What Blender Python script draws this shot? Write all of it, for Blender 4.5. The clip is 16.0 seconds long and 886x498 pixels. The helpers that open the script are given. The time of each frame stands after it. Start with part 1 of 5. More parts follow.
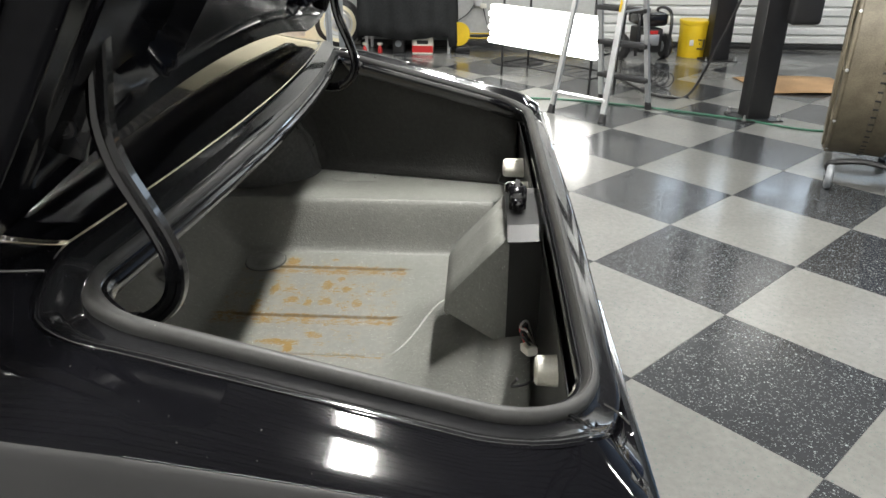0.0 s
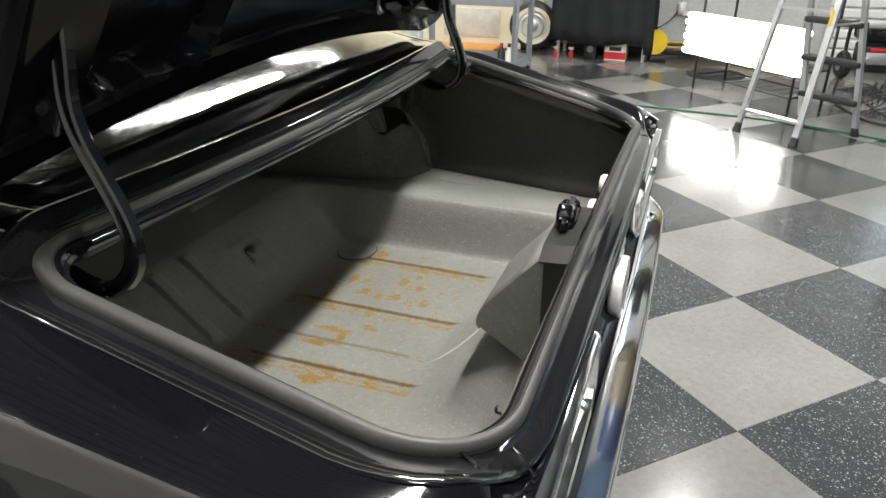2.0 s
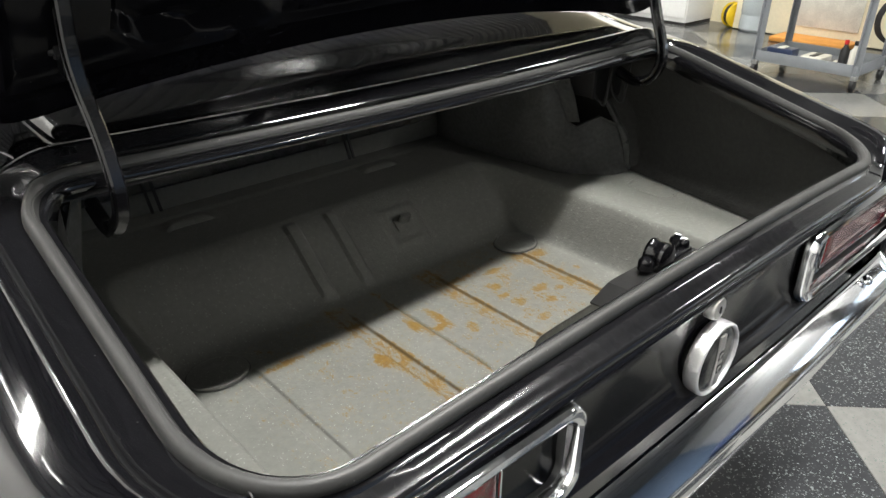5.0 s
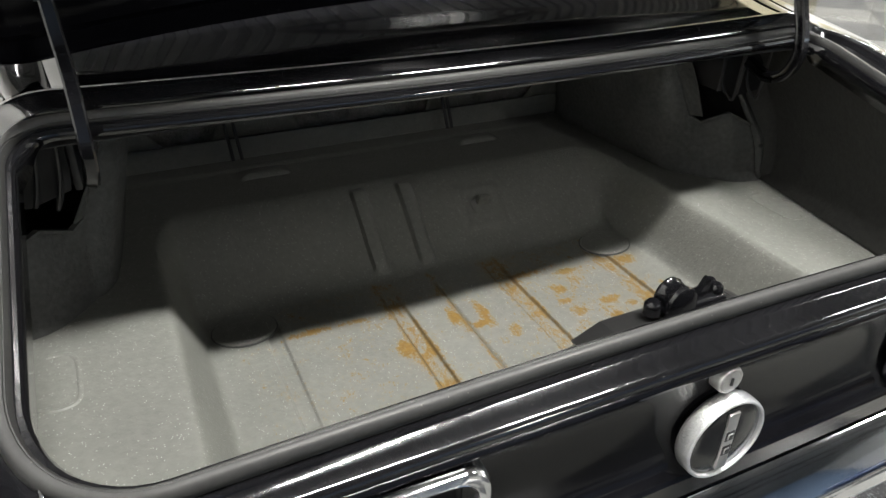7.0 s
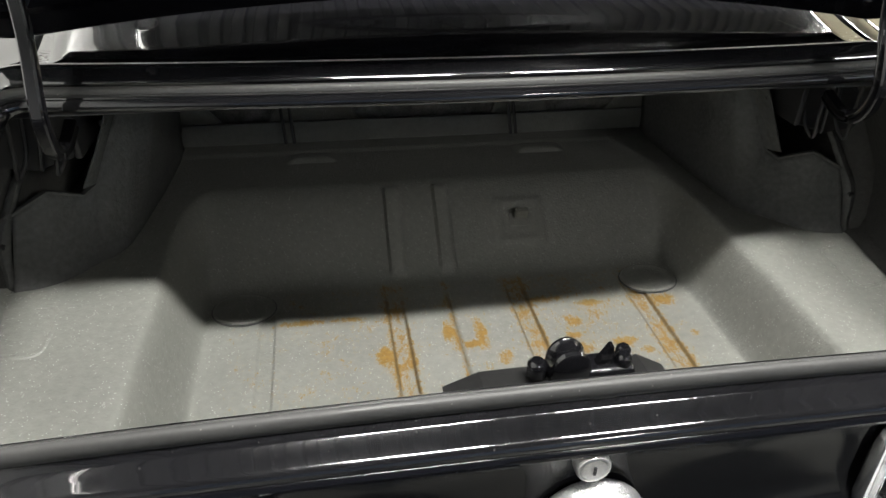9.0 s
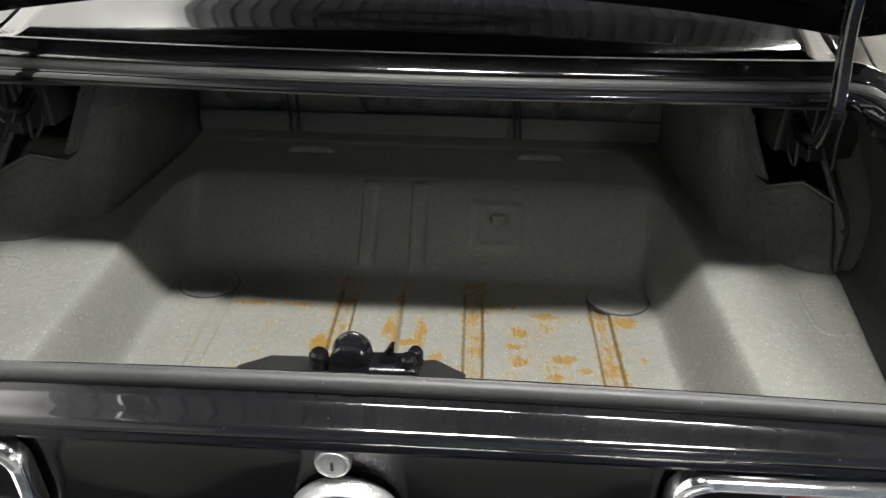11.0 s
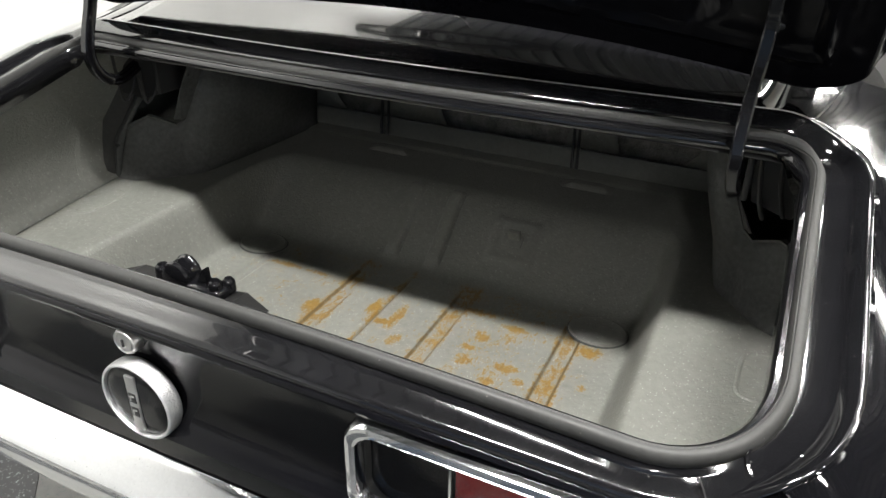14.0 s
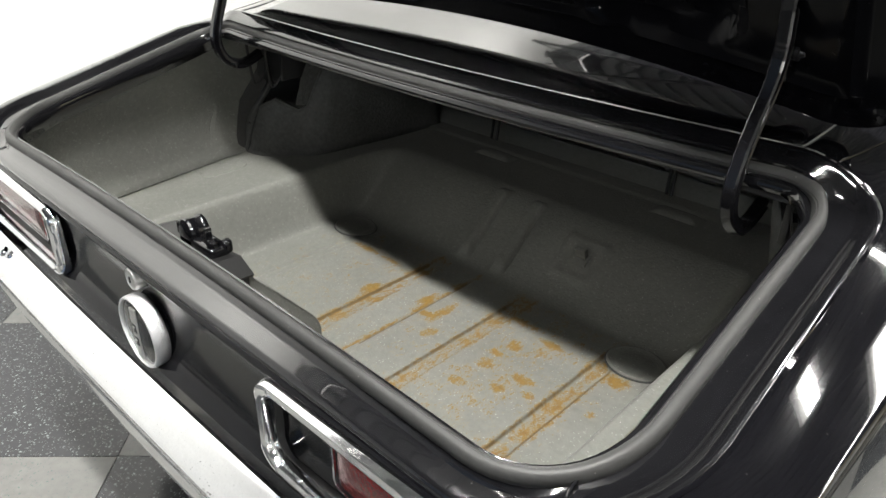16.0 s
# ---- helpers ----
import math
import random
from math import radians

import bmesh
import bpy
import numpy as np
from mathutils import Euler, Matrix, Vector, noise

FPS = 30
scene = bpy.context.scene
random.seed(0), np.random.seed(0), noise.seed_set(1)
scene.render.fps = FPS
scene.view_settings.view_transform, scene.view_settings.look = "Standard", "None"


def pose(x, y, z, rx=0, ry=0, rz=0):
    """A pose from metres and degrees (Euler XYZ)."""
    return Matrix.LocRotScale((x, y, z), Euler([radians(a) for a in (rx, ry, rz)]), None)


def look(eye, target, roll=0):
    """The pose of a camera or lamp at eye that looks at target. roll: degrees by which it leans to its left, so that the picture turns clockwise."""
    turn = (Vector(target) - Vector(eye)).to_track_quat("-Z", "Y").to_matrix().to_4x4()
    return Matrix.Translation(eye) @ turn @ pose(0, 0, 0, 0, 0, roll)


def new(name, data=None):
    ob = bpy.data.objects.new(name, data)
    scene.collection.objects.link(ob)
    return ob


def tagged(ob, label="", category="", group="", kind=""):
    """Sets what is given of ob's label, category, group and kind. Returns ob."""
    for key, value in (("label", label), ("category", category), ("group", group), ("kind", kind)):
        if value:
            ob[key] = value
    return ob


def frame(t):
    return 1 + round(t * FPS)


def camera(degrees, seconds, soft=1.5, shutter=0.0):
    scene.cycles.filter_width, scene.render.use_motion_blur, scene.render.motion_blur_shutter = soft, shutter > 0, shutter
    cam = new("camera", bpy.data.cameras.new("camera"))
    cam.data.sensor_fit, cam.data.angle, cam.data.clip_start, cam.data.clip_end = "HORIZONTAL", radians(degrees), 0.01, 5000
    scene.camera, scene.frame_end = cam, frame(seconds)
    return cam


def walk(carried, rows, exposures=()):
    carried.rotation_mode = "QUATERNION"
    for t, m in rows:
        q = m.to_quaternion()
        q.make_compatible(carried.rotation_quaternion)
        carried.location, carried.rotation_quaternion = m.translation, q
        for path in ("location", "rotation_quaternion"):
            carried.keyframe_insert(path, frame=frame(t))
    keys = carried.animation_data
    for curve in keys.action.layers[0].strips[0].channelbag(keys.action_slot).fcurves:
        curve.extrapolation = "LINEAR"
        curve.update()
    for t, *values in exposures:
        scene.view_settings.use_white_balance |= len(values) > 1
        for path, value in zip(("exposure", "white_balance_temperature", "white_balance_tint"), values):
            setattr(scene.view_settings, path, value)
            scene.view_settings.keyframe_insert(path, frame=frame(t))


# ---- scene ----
cam = camera(63.9, 16.0)
PATH = [
    (0, (-1.245, 0.201, 1.354), (0.562, 0.286, 0.502), 0.37),
    (0.5, (-1.227, 0.124, 1.352), (0.571, 0.328, 0.500), 0.34),
    (1, (-1.205, 0.045, 1.350), (0.567, 0.411, 0.499), 0.34),
    (1.5, (-1.187, -0.012, 1.351), (0.553, 0.491, 0.504), 0.31),
    (2, (-1.154, -0.066, 1.350), (0.551, 0.543, 0.502), 0.33),
    (2.5, (-1.111, -0.124, 1.347), (0.548, 0.605, 0.500), 0.34),
    (3, (-1.057, -0.186, 1.346), (0.536, 0.673, 0.495), 0.40),
    (3.5, (-1.003, -0.236, 1.343), (0.525, 0.736, 0.496), 0.40),
    (4, (-0.951, -0.271, 1.344), (0.477, 0.843, 0.495), 0.56),
    (4.5, (-0.883, -0.309, 1.344), (0.434, 0.920, 0.474), 0.63),
    (5, (-0.823, -0.335, 1.340), (0.385, 0.972, 0.429), 0.60),
    (5.2, (-0.798, -0.344, 1.339), (0.359, 1.005, 0.422), 0.60),
    (7.3, (-0.477, -0.388, 1.339), (0.212, 1.185, 0.313), 1.26),
    (7.5, (-0.443, -0.391, 1.342), (0.205, 1.196, 0.313), 1.23),
    (8, (-0.367, -0.396, 1.341), (0.180, 1.227, 0.308), 1.22),
    (8.2, (-0.335, -0.400, 1.343), (0.160, 1.237, 0.306), 1.23),
    (10.3, (-0.001, -0.428, 1.354), (0.046, 1.270, 0.299), 1.40),
    (10.5, (0.033, -0.432, 1.351), (0.049, 1.270, 0.301), 1.32),
    (11, (0.133, -0.436, 1.343), (0.068, 1.270, 0.301), 1.12),
    (11.5, (0.237, -0.439, 1.344), (0.085, 1.262, 0.302), 1.12),
    (12, (0.339, -0.442, 1.346), (0.077, 1.248, 0.310), 1.05),
    (12.5, (0.428, -0.455, 1.341), (0.036, 1.220, 0.321), 0.96),
    (13, (0.511, -0.460, 1.348), (-0.012, 1.203, 0.366), 0.93),
    (13.5, (0.586, -0.461, 1.344), (-0.046, 1.171, 0.377), 0.96),
    (14, (0.658, -0.452, 1.345), (-0.083, 1.138, 0.384), 0.99),
    (14.5, (0.727, -0.433, 1.344), (-0.127, 1.105, 0.391), 1.09),
    (15, (0.803, -0.398, 1.347), (-0.166, 1.075, 0.403), 1.08),
    (15.5, (0.874, -0.357, 1.348), (-0.223, 1.024, 0.404), 1.07),
    (16, (0.930, -0.310, 1.348), (-0.279, 0.974, 0.404), 1.05),
]
walk(cam, [(t, look(eye, target, roll)) for t, eye, target, roll in PATH],
     exposures=[(0, -0.17), (3, -0.22), (5, -0.22), (8, -0.1), (11.5, 0.04), (14, -0.06), (16, -0.17)])

# ---- light ----
world = bpy.data.worlds.new("world")
scene.world = world
world.use_nodes = True
world.node_tree.nodes["Background"].inputs[0].default_value = (0.8, 0.9, 1.0, 1)
world.node_tree.nodes["Background"].inputs[1].default_value = 0.02
LAMP_Z = 3.40


def area_lamp(place, size, watts, colour=(1.0, 0.985, 0.945), rot=(0, 0, 0)):
    data = bpy.data.lights.new("ceiling_lamp_light", "AREA")
    data.shape, data.size, data.size_y, data.energy, data.color = "RECTANGLE", size[0], size[1], watts, colour
    ob = new("ceiling_lamp_light", data)
    ob.matrix_world = pose(*place, *rot)
    return ob


# ---- materials ----
def material(name, colour, rough=0.5, metal=0.0, vary=0.0, scale=8.0, bump=0.0, bump_scale=60.0, coat=0.0, spec=0.5, rough_vary=0.0, per_object=0.0):
    """A surface whose colour drifts at two scales, with fine relief."""
    mat = bpy.data.materials.new(name)
    mat.use_nodes = True
    nt = mat.node_tree
    b = nt.nodes["Principled BSDF"]
    b.inputs["Roughness"].default_value = rough
    b.inputs["Metallic"].default_value = metal
    b.inputs["Coat Weight"].default_value = coat
    b.inputs["Coat Roughness"].default_value = 0.03
    b.inputs["Specular IOR Level"].default_value = spec
    b.inputs["Base Color"].default_value = (*colour, 1)
    co = nt.nodes.new("ShaderNodeTexCoord")
    if vary:
        n1 = nt.nodes.new("ShaderNodeTexNoise")
        n1.inputs["Scale"].default_value = scale
        n1.inputs["Detail"].default_value = 8
        n2 = nt.nodes.new("ShaderNodeTexNoise")
        n2.inputs["Scale"].default_value = scale * 14
        n2.inputs["Detail"].default_value = 3
        for n in (n1, n2):
            nt.links.new(co.outputs["Object"], n.inputs["Vector"])
        mix = nt.nodes.new("ShaderNodeMath")
        mix.operation = "ADD"
        nt.links.new(n1.outputs["Fac"], mix.inputs[0])
        nt.links.new(n2.outputs["Fac"], mix.inputs[1])
        ramp = nt.nodes.new("ShaderNodeMapRange")
        ramp.inputs["From Min"].default_value, ramp.inputs["From Max"].default_value = 0.6, 1.4
        ramp.inputs["To Min"].default_value, ramp.inputs["To Max"].default_value = 1 - vary, 1 + vary
        nt.links.new(mix.outputs[0], ramp.inputs["Value"])
        last = ramp.outputs["Result"]
        if per_object:
            info = nt.nodes.new("ShaderNodeObjectInfo")
            pr = nt.nodes.new("ShaderNodeMapRange")
            pr.inputs["To Min"].default_value, pr.inputs["To Max"].default_value = 1 - per_object, 1 + per_object
            nt.links.new(info.outputs["Random"], pr.inputs["Value"])
            mul = nt.nodes.new("ShaderNodeMath")
            mul.operation = "MULTIPLY"
            nt.links.new(last, mul.inputs[0])
            nt.links.new(pr.outputs["Result"], mul.inputs[1])
            last = mul.outputs[0]
        vm = nt.nodes.new("ShaderNodeVectorMath")
        vm.operation = "SCALE"
        vm.inputs[0].default_value = colour
        nt.links.new(last, vm.inputs["Scale"])
        nt.links.new(vm.outputs[0], b.inputs["Base Color"])
        if rough_vary:
            rr = nt.nodes.new("ShaderNodeMapRange")
            rr.inputs["From Min"].default_value, rr.inputs["From Max"].default_value = 0.3, 0.7
            rr.inputs["To Min"].default_value, rr.inputs["To Max"].default_value = rough, rough + rough_vary
            nt.links.new(n1.outputs["Fac"], rr.inputs["Value"])
            nt.links.new(rr.outputs["Result"], b.inputs["Roughness"])
    if bump:
        nb = nt.nodes.new("ShaderNodeTexNoise")
        nb.inputs["Scale"].default_value = bump_scale
        nb.inputs["Detail"].default_value = 4
        nt.links.new(co.outputs["Object"], nb.inputs["Vector"])
        bp = nt.nodes.new("ShaderNodeBump")
        bp.inputs["Strength"].default_value = bump
        bp.inputs["Distance"].default_value = 0.004
        nt.links.new(nb.outputs["Fac"], bp.inputs["Height"])
        nt.links.new(bp.outputs["Normal"], b.inputs["Normal"])
    return mat


def glowing(name, colour, strength):
    mat = bpy.data.materials.new(name)
    mat.use_nodes = True
    b = mat.node_tree.nodes["Principled BSDF"]
    b.inputs["Emission Color"].default_value = (*colour, 1)
    b.inputs["Emission Strength"].default_value = strength
    b.inputs["Base Color"].default_value = (0.8, 0.8, 0.8, 1)
    return mat


PAINT = material("black_car_paint", (0.004, 0.004, 0.005), rough=0.06, coat=1.0, vary=0.3, scale=5, bump=0.008, bump_scale=18, rough_vary=0.05, spec=0.12)
PAINT_TAIL = material("black_tail_paint", (0.004, 0.004, 0.005), rough=0.10, vary=0.3, scale=5, bump=0.006, bump_scale=18, rough_vary=0.05, spec=0.2)
PAINT_FLANGE = material("black_flange_paint", (0.0065, 0.0065, 0.0075), rough=0.10, coat=1.0, vary=0.3, scale=5, bump=0.07, bump_scale=48, rough_vary=0.08, spec=0.3)
PAINT_LID = material("black_lid_underside", (0.004, 0.004, 0.005), rough=0.10, vary=0.3, scale=6, bump=0.02, bump_scale=30, rough_vary=0.08, spec=0.07)
PAINT_IN = material("black_inner_paint", (0.005, 0.005, 0.006), rough=0.16, coat=0.6, vary=0.3, scale=9, bump=0.05, bump_scale=40, rough_vary=0.12, spec=0.2)
SATIN = material("black_satin", (0.012, 0.012, 0.012), rough=0.42, vary=0.3, scale=20, bump=0.08)
RUBBER = material("rubber_seal", (0.030, 0.030, 0.029), rough=0.44, vary=0.25, scale=14, bump=0.06, bump_scale=90, rough_vary=0.15)
CHROME = material("chrome", (0.88, 0.885, 0.9), rough=0.045, metal=1.0, vary=0.06, scale=20, bump=0.015, bump_scale=30, rough_vary=0.06)
STEEL = material("bare_metal", (0.55, 0.55, 0.54), rough=0.3, metal=1.0, vary=0.2, scale=30, rough_vary=0.2)
RED = material("red_lens", (0.16, 0.008, 0.01), rough=0.12, coat=0.6, vary=0.15, scale=60, bump=0.3, bump_scale=160)
ALU = material("aluminium", (0.62, 0.63, 0.64), rough=0.35, metal=0.9, vary=0.12, scale=25, rough_vary=0.15)
BLACKMETAL = material("black_metal", (0.012, 0.012, 0.013), rough=0.38, vary=0.35, scale=16, bump=0.05)
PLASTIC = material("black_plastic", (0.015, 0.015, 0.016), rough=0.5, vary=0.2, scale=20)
CLOTH = material("black_cloth", (0.022, 0.023, 0.024), rough=0.95, vary=0.3, scale=5, bump=0.4, bump_scale=300, spec=0.1)
YELLOW = material("yellow_plastic", (0.75, 0.52, 0.02), rough=0.4, vary=0.12, scale=12)
CARD = material("brown_cardboard", (0.42, 0.26, 0.13), rough=0.85, vary=0.3, scale=5, bump=0.15)
ORANGE = material("orange_board", (0.62, 0.27, 0.05), rough=0.6, vary=0.2, scale=9)
CREAM = material("cream_paint", (0.72, 0.66, 0.48), rough=0.6, vary=0.08, scale=3, bump=0.06)
SCUFFED = material("scuffed_white_paint", (0.52, 0.51, 0.45), rough=0.55, vary=0.3, scale=9, bump=0.1)
WHITE = material("white_paint", (0.86, 0.86, 0.84), rough=0.55, vary=0.05, scale=3, bump=0.05)
GREYWALL = material("grey_wall_paint", (0.47, 0.48, 0.47), rough=0.7, vary=0.14, scale=2.2, bump=0.12)
# Blue chosen to stand in for bluish light mirrored in the bumper.
BLUEGREY = material("blue_tinted_wall", (0.13, 0.19, 0.29), rough=0.7, vary=0.14, scale=2.2, bump=0.1)
DOORSLAT = material("white_door_slat", (0.74, 0.75, 0.74), rough=0.45, vary=0.07, scale=4)
DECK = material("corrugated_deck", (0.12, 0.122, 0.125), rough=0.5, vary=0.15, scale=4)
BLUE = material("blue_paint", (0.020, 0.034, 0.080), rough=0.35, vary=0.2, scale=10)
TAN = material("tan_dusty_metal", (0.11, 0.093, 0.062), rough=0.6, vary=0.4, scale=14)
GREYMETAL = material("grey_cart_paint", (0.21, 0.225, 0.24), rough=0.45, vary=0.15, scale=10)
WHITEPLASTIC = material("white_plastic", (0.72, 0.7, 0.62), rough=0.4, vary=0.1, scale=20)
REDPLASTIC = material("red_plastic", (0.5, 0.02, 0.02), rough=0.4, vary=0.1, scale=20)
FIBRE = material("grey_fibre_pad", (0.23, 0.222, 0.205), rough=0.98, vary=0.75, scale=30, bump=0.9, bump_scale=180, spec=0.1)
GREENHOSE = material("green_hose", (0.02, 0.1, 0.06), rough=0.5)
CLEARJUG = material("clear_blue_plastic", (0.42, 0.47, 0.49), rough=0.15, vary=0.1, scale=10)
TUBEGLOW = glowing("lit_tubes", (1.0, 0.98, 0.94), 14.0)
DAYLIGHT = glowing("daylight_outside", (0.66, 0.82, 1.0), 4.5)
LAMPGLOW = glowing("lit_ceiling_panel", (1.0, 0.97, 0.92), 9.0)
GROUT = material("floor_bed", (0.1, 0.1, 0.1), rough=0.6)


def tile_material(name, base, fleck, amount, rough):
    """Polished vinyl tile with scattered chips."""
    mat = material(name, base, rough=rough, vary=0.16, scale=3.0, per_object=0.1, rough_vary=0.10, bump=0.03, bump_scale=12)
    nt = mat.node_tree
    b = nt.nodes["Principled BSDF"]
    co = nt.nodes["Texture Coordinate"]
    geo = nt.nodes.new("ShaderNodeNewGeometry")
    no = nt.nodes.new("ShaderNodeTexNoise")
    no.inputs["Scale"].default_value = 90
    no.inputs["Detail"].default_value = 2
    nt.links.new(geo.outputs["Position"], no.inputs["Vector"])
    wob = nt.nodes.new("ShaderNodeVectorMath")
    wob.operation = "MULTIPLY_ADD"
    wob.inputs[1].default_value = (0.012, 0.012, 0.0)
    nt.links.new(no.outputs["Color"], wob.inputs[0])
    nt.links.new(geo.outputs["Position"], wob.inputs[2])
    total = None
    for scale, share, size in ((95.0, amount, 0.30), (190.0, amount - 0.12, 0.34)):
        vo = nt.nodes.new("ShaderNodeTexVoronoi")
        vo.inputs["Scale"].default_value = scale
        nt.links.new(wob.outputs[0], vo.inputs["Vector"])
        chan = nt.nodes.new("ShaderNodeSeparateColor")
        nt.links.new(vo.outputs["Color"], chan.inputs[0])
        pick = nt.nodes.new("ShaderNodeMath")
        pick.operation = "GREATER_THAN"
        pick.inputs[1].default_value = share
        nt.links.new(chan.outputs[0], pick.inputs[0])
        dot = nt.nodes.new("ShaderNodeMapRange")
        dot.inputs["From Min"].default_value, dot.inputs["From Max"].default_value = size + 0.08, size - 0.08
        nt.links.new(vo.outputs["Distance"], dot.inputs["Value"])
        both = nt.nodes.new("ShaderNodeMath")
        both.operation = "MULTIPLY"
        nt.links.new(pick.outputs[0], both.inputs[0])
        nt.links.new(dot.outputs["Result"], both.inputs[1])
        fade = nt.nodes.new("ShaderNodeMath")
        fade.operation = "MULTIPLY"
        nt.links.new(both.outputs[0], fade.inputs[0])
        nt.links.new(chan.outputs[1], fade.inputs[1])
        if total is None:
            total = fade.outputs[0]
        else:
            mx = nt.nodes.new("ShaderNodeMath")
            mx.operation = "MAXIMUM"
            nt.links.new(total, mx.inputs[0])
            nt.links.new(fade.outputs[0], mx.inputs[1])
            total = mx.outputs[0]
    old = b.inputs["Base Color"].links[0].from_socket
    mix = nt.nodes.new("ShaderNodeMix")
    mix.data_type = "RGBA"
    nt.links.new(total, mix.inputs[0])
    nt.links.new(old, mix.inputs[6])
    mix.inputs[7].default_value = (*fleck, 1)
    nt.links.new(mix.outputs[2], b.inputs["Base Color"])
    return mat


TILE_DARK = tile_material("dark_floor_tile", (0.034, 0.035, 0.038), (0.24, 0.27, 0.27), 0.72, 0.13)
TILE_LIGHT = tile_material("light_floor_tile", (0.165, 0.165, 0.157), (0.10, 0.135, 0.125), 0.80, 0.13)


def trunk_material(name, rusty):
    """Grey speckled trunk paint; with rust that follows the pressed beads."""
    mat = material(name, (0.167, 0.169, 0.154), rough=0.5, vary=0.16, scale=6, bump=0.35, bump_scale=190)
    nt = mat.node_tree
    b = nt.nodes["Principled BSDF"]
    pos = nt.nodes["Texture Coordinate"].outputs["Object"]
    sp = nt.nodes.new("ShaderNodeTexVoronoi")
    sp.inputs["Scale"].default_value = 300
    nt.links.new(pos, sp.inputs["Vector"])
    mr = nt.nodes.new("ShaderNodeMapRange")
    mr.inputs["From Min"].default_value, mr.inputs["From Max"].default_value = 0.26, 0.12
    nt.links.new(sp.outputs["Distance"], mr.inputs["Value"])
    rnd = nt.nodes.new("ShaderNodeMath")
    rnd.operation = "GREATER_THAN"
    rnd.inputs[1].default_value = 0.73
    nt.links.new(sp.outputs["Color"], rnd.inputs[0])
    ml = nt.nodes.new("ShaderNodeMath")
    ml.operation = "MULTIPLY"
    nt.links.new(mr.outputs["Result"], ml.inputs[0])
    nt.links.new(rnd.outputs[0], ml.inputs[1])
    mix = nt.nodes.new("ShaderNodeMix")
    mix.data_type = "RGBA"
    nt.links.new(ml.outputs[0], mix.inputs[0])
    nt.links.new(b.inputs["Base Color"].links[0].from_socket, mix.inputs[6])
    mix.inputs[7].default_value = (0.56, 0.57, 0.54, 1)
    last = mix.outputs[2]
    if rusty:
        sep = nt.nodes.new("ShaderNodeSeparateXYZ")
        nt.links.new(pos, sep.inputs[0])

        def math1(op, a, c=None, clamp=False):
            n = nt.nodes.new("ShaderNodeMath")
            n.operation = op
            n.use_clamp = clamp
            for i, v in enumerate((a, c)):
                if v is None:
                    continue
                if isinstance(v, (int, float)):
                    n.inputs[i].default_value = v
                else:
                    nt.links.new(v, n.inputs[i])
            return n.outputs[0]

        # blotches stretched along the beads
        st = nt.nodes.new("ShaderNodeVectorMath")
        st.operation = "MULTIPLY"
        st.inputs[1].default_value = (125, 62, 0)
        nt.links.new(pos, st.inputs[0])
        nz = nt.nodes.new("ShaderNodeTexNoise")
        nz.inputs["Scale"].default_value = 1.0
        nz.inputs["Detail"].default_value = 8
        nz.inputs["Roughness"].default_value = 0.72
        nt.links.new(st.outputs[0], nz.inputs["Vector"])
        wide = 0.0
        for x0, half, gain in ((-0.140, 0.016, 0.17), (-0.108, 0.011, 0.15), (-0.124, 0.040, 0.11), (-0.018, 0.013, 0.14), (0.110, 0.012, 0.12), (0.145, 0.011, 0.16), (0.128, 0.034, 0.12), (0.357, 0.012, 0.12), (0.394, 0.013, 0.15), (0.376, 0.034, 0.13), (0.512, 0.014, 0.11), (0.26, 0.14, 0.05), (-0.25, 0.12, 0.02)):
            d = math1("ABSOLUTE", math1("SUBTRACT", sep.outputs[0], x0))
            w = math1("MULTIPLY", math1("SUBTRACT", 1.0, math1("DIVIDE", d, half), True), gain * 0.85)
            wide = w if isinstance(wide, float) else math1("MAXIMUM", wide, w)
        # single rust patches: place and half sizes
        for x0, y0, rx, ry in ((-0.31, 0.667, 0.055, 0.012), (-0.224, 0.667, 0.04, 0.011), (-0.155, 0.548, 0.024, 0.04), (-0.111, 0.535, 0.016, 0.03), (-0.031, 0.606, 0.020, 0.045), (0.029, 0.592, 0.016, 0.060), (0.010, 0.567, 0.034, 0.012), (0.060, 0.523, 0.022, 0.026), (0.186, 0.683, 0.055, 0.016), (0.216, 0.605, 0.022, 0.022), (0.202, 0.563, 0.022, 0.014), (0.207, 0.525, 0.026, 0.022), (0.294, 0.536, 0.040, 0.016), (0.274, 0.483, 0.022, 0.016), (0.326, 0.508, 0.018, 0.014), (0.263, 0.660, 0.045, 0.014), (0.457, 0.542, 0.040, 0.016), (0.428, 0.653, 0.056, 0.028), (0.21, 0.45, 0.03, 0.016)):
            ex = math1("DIVIDE", math1("SUBTRACT", sep.outputs[0], x0), rx)
            ey = math1("DIVIDE", math1("SUBTRACT", sep.outputs[1], y0), ry)
            d = math1("ADD", math1("MULTIPLY", ex, ex), math1("MULTIPLY", ey, ey))
            wide = math1("MAXIMUM", wide, math1("MULTIPLY", math1("SUBTRACT", 1.0, d, True), 0.155))
        rear = math1("SUBTRACT", 1.0, math1("DIVIDE", math1("ABSOLUTE", math1("SUBTRACT", sep.outputs[1], 0.56)), 0.30), True)
        rear = math1("MINIMUM", math1("MULTIPLY", rear, 3.0), 1.0)
        inside = math1("MULTIPLY", math1("SUBTRACT", 0.52, math1("ABSOLUTE", sep.outputs[0])), 12.0, True)
        lf = nt.nodes.new("ShaderNodeTexNoise")
        lf.inputs["Scale"].default_value = 24.0
        lf.inputs["Detail"].default_value = 3
        nt.links.new(pos, lf.inputs["Vector"])
        fine = nt.nodes.new("ShaderNodeTexNoise")
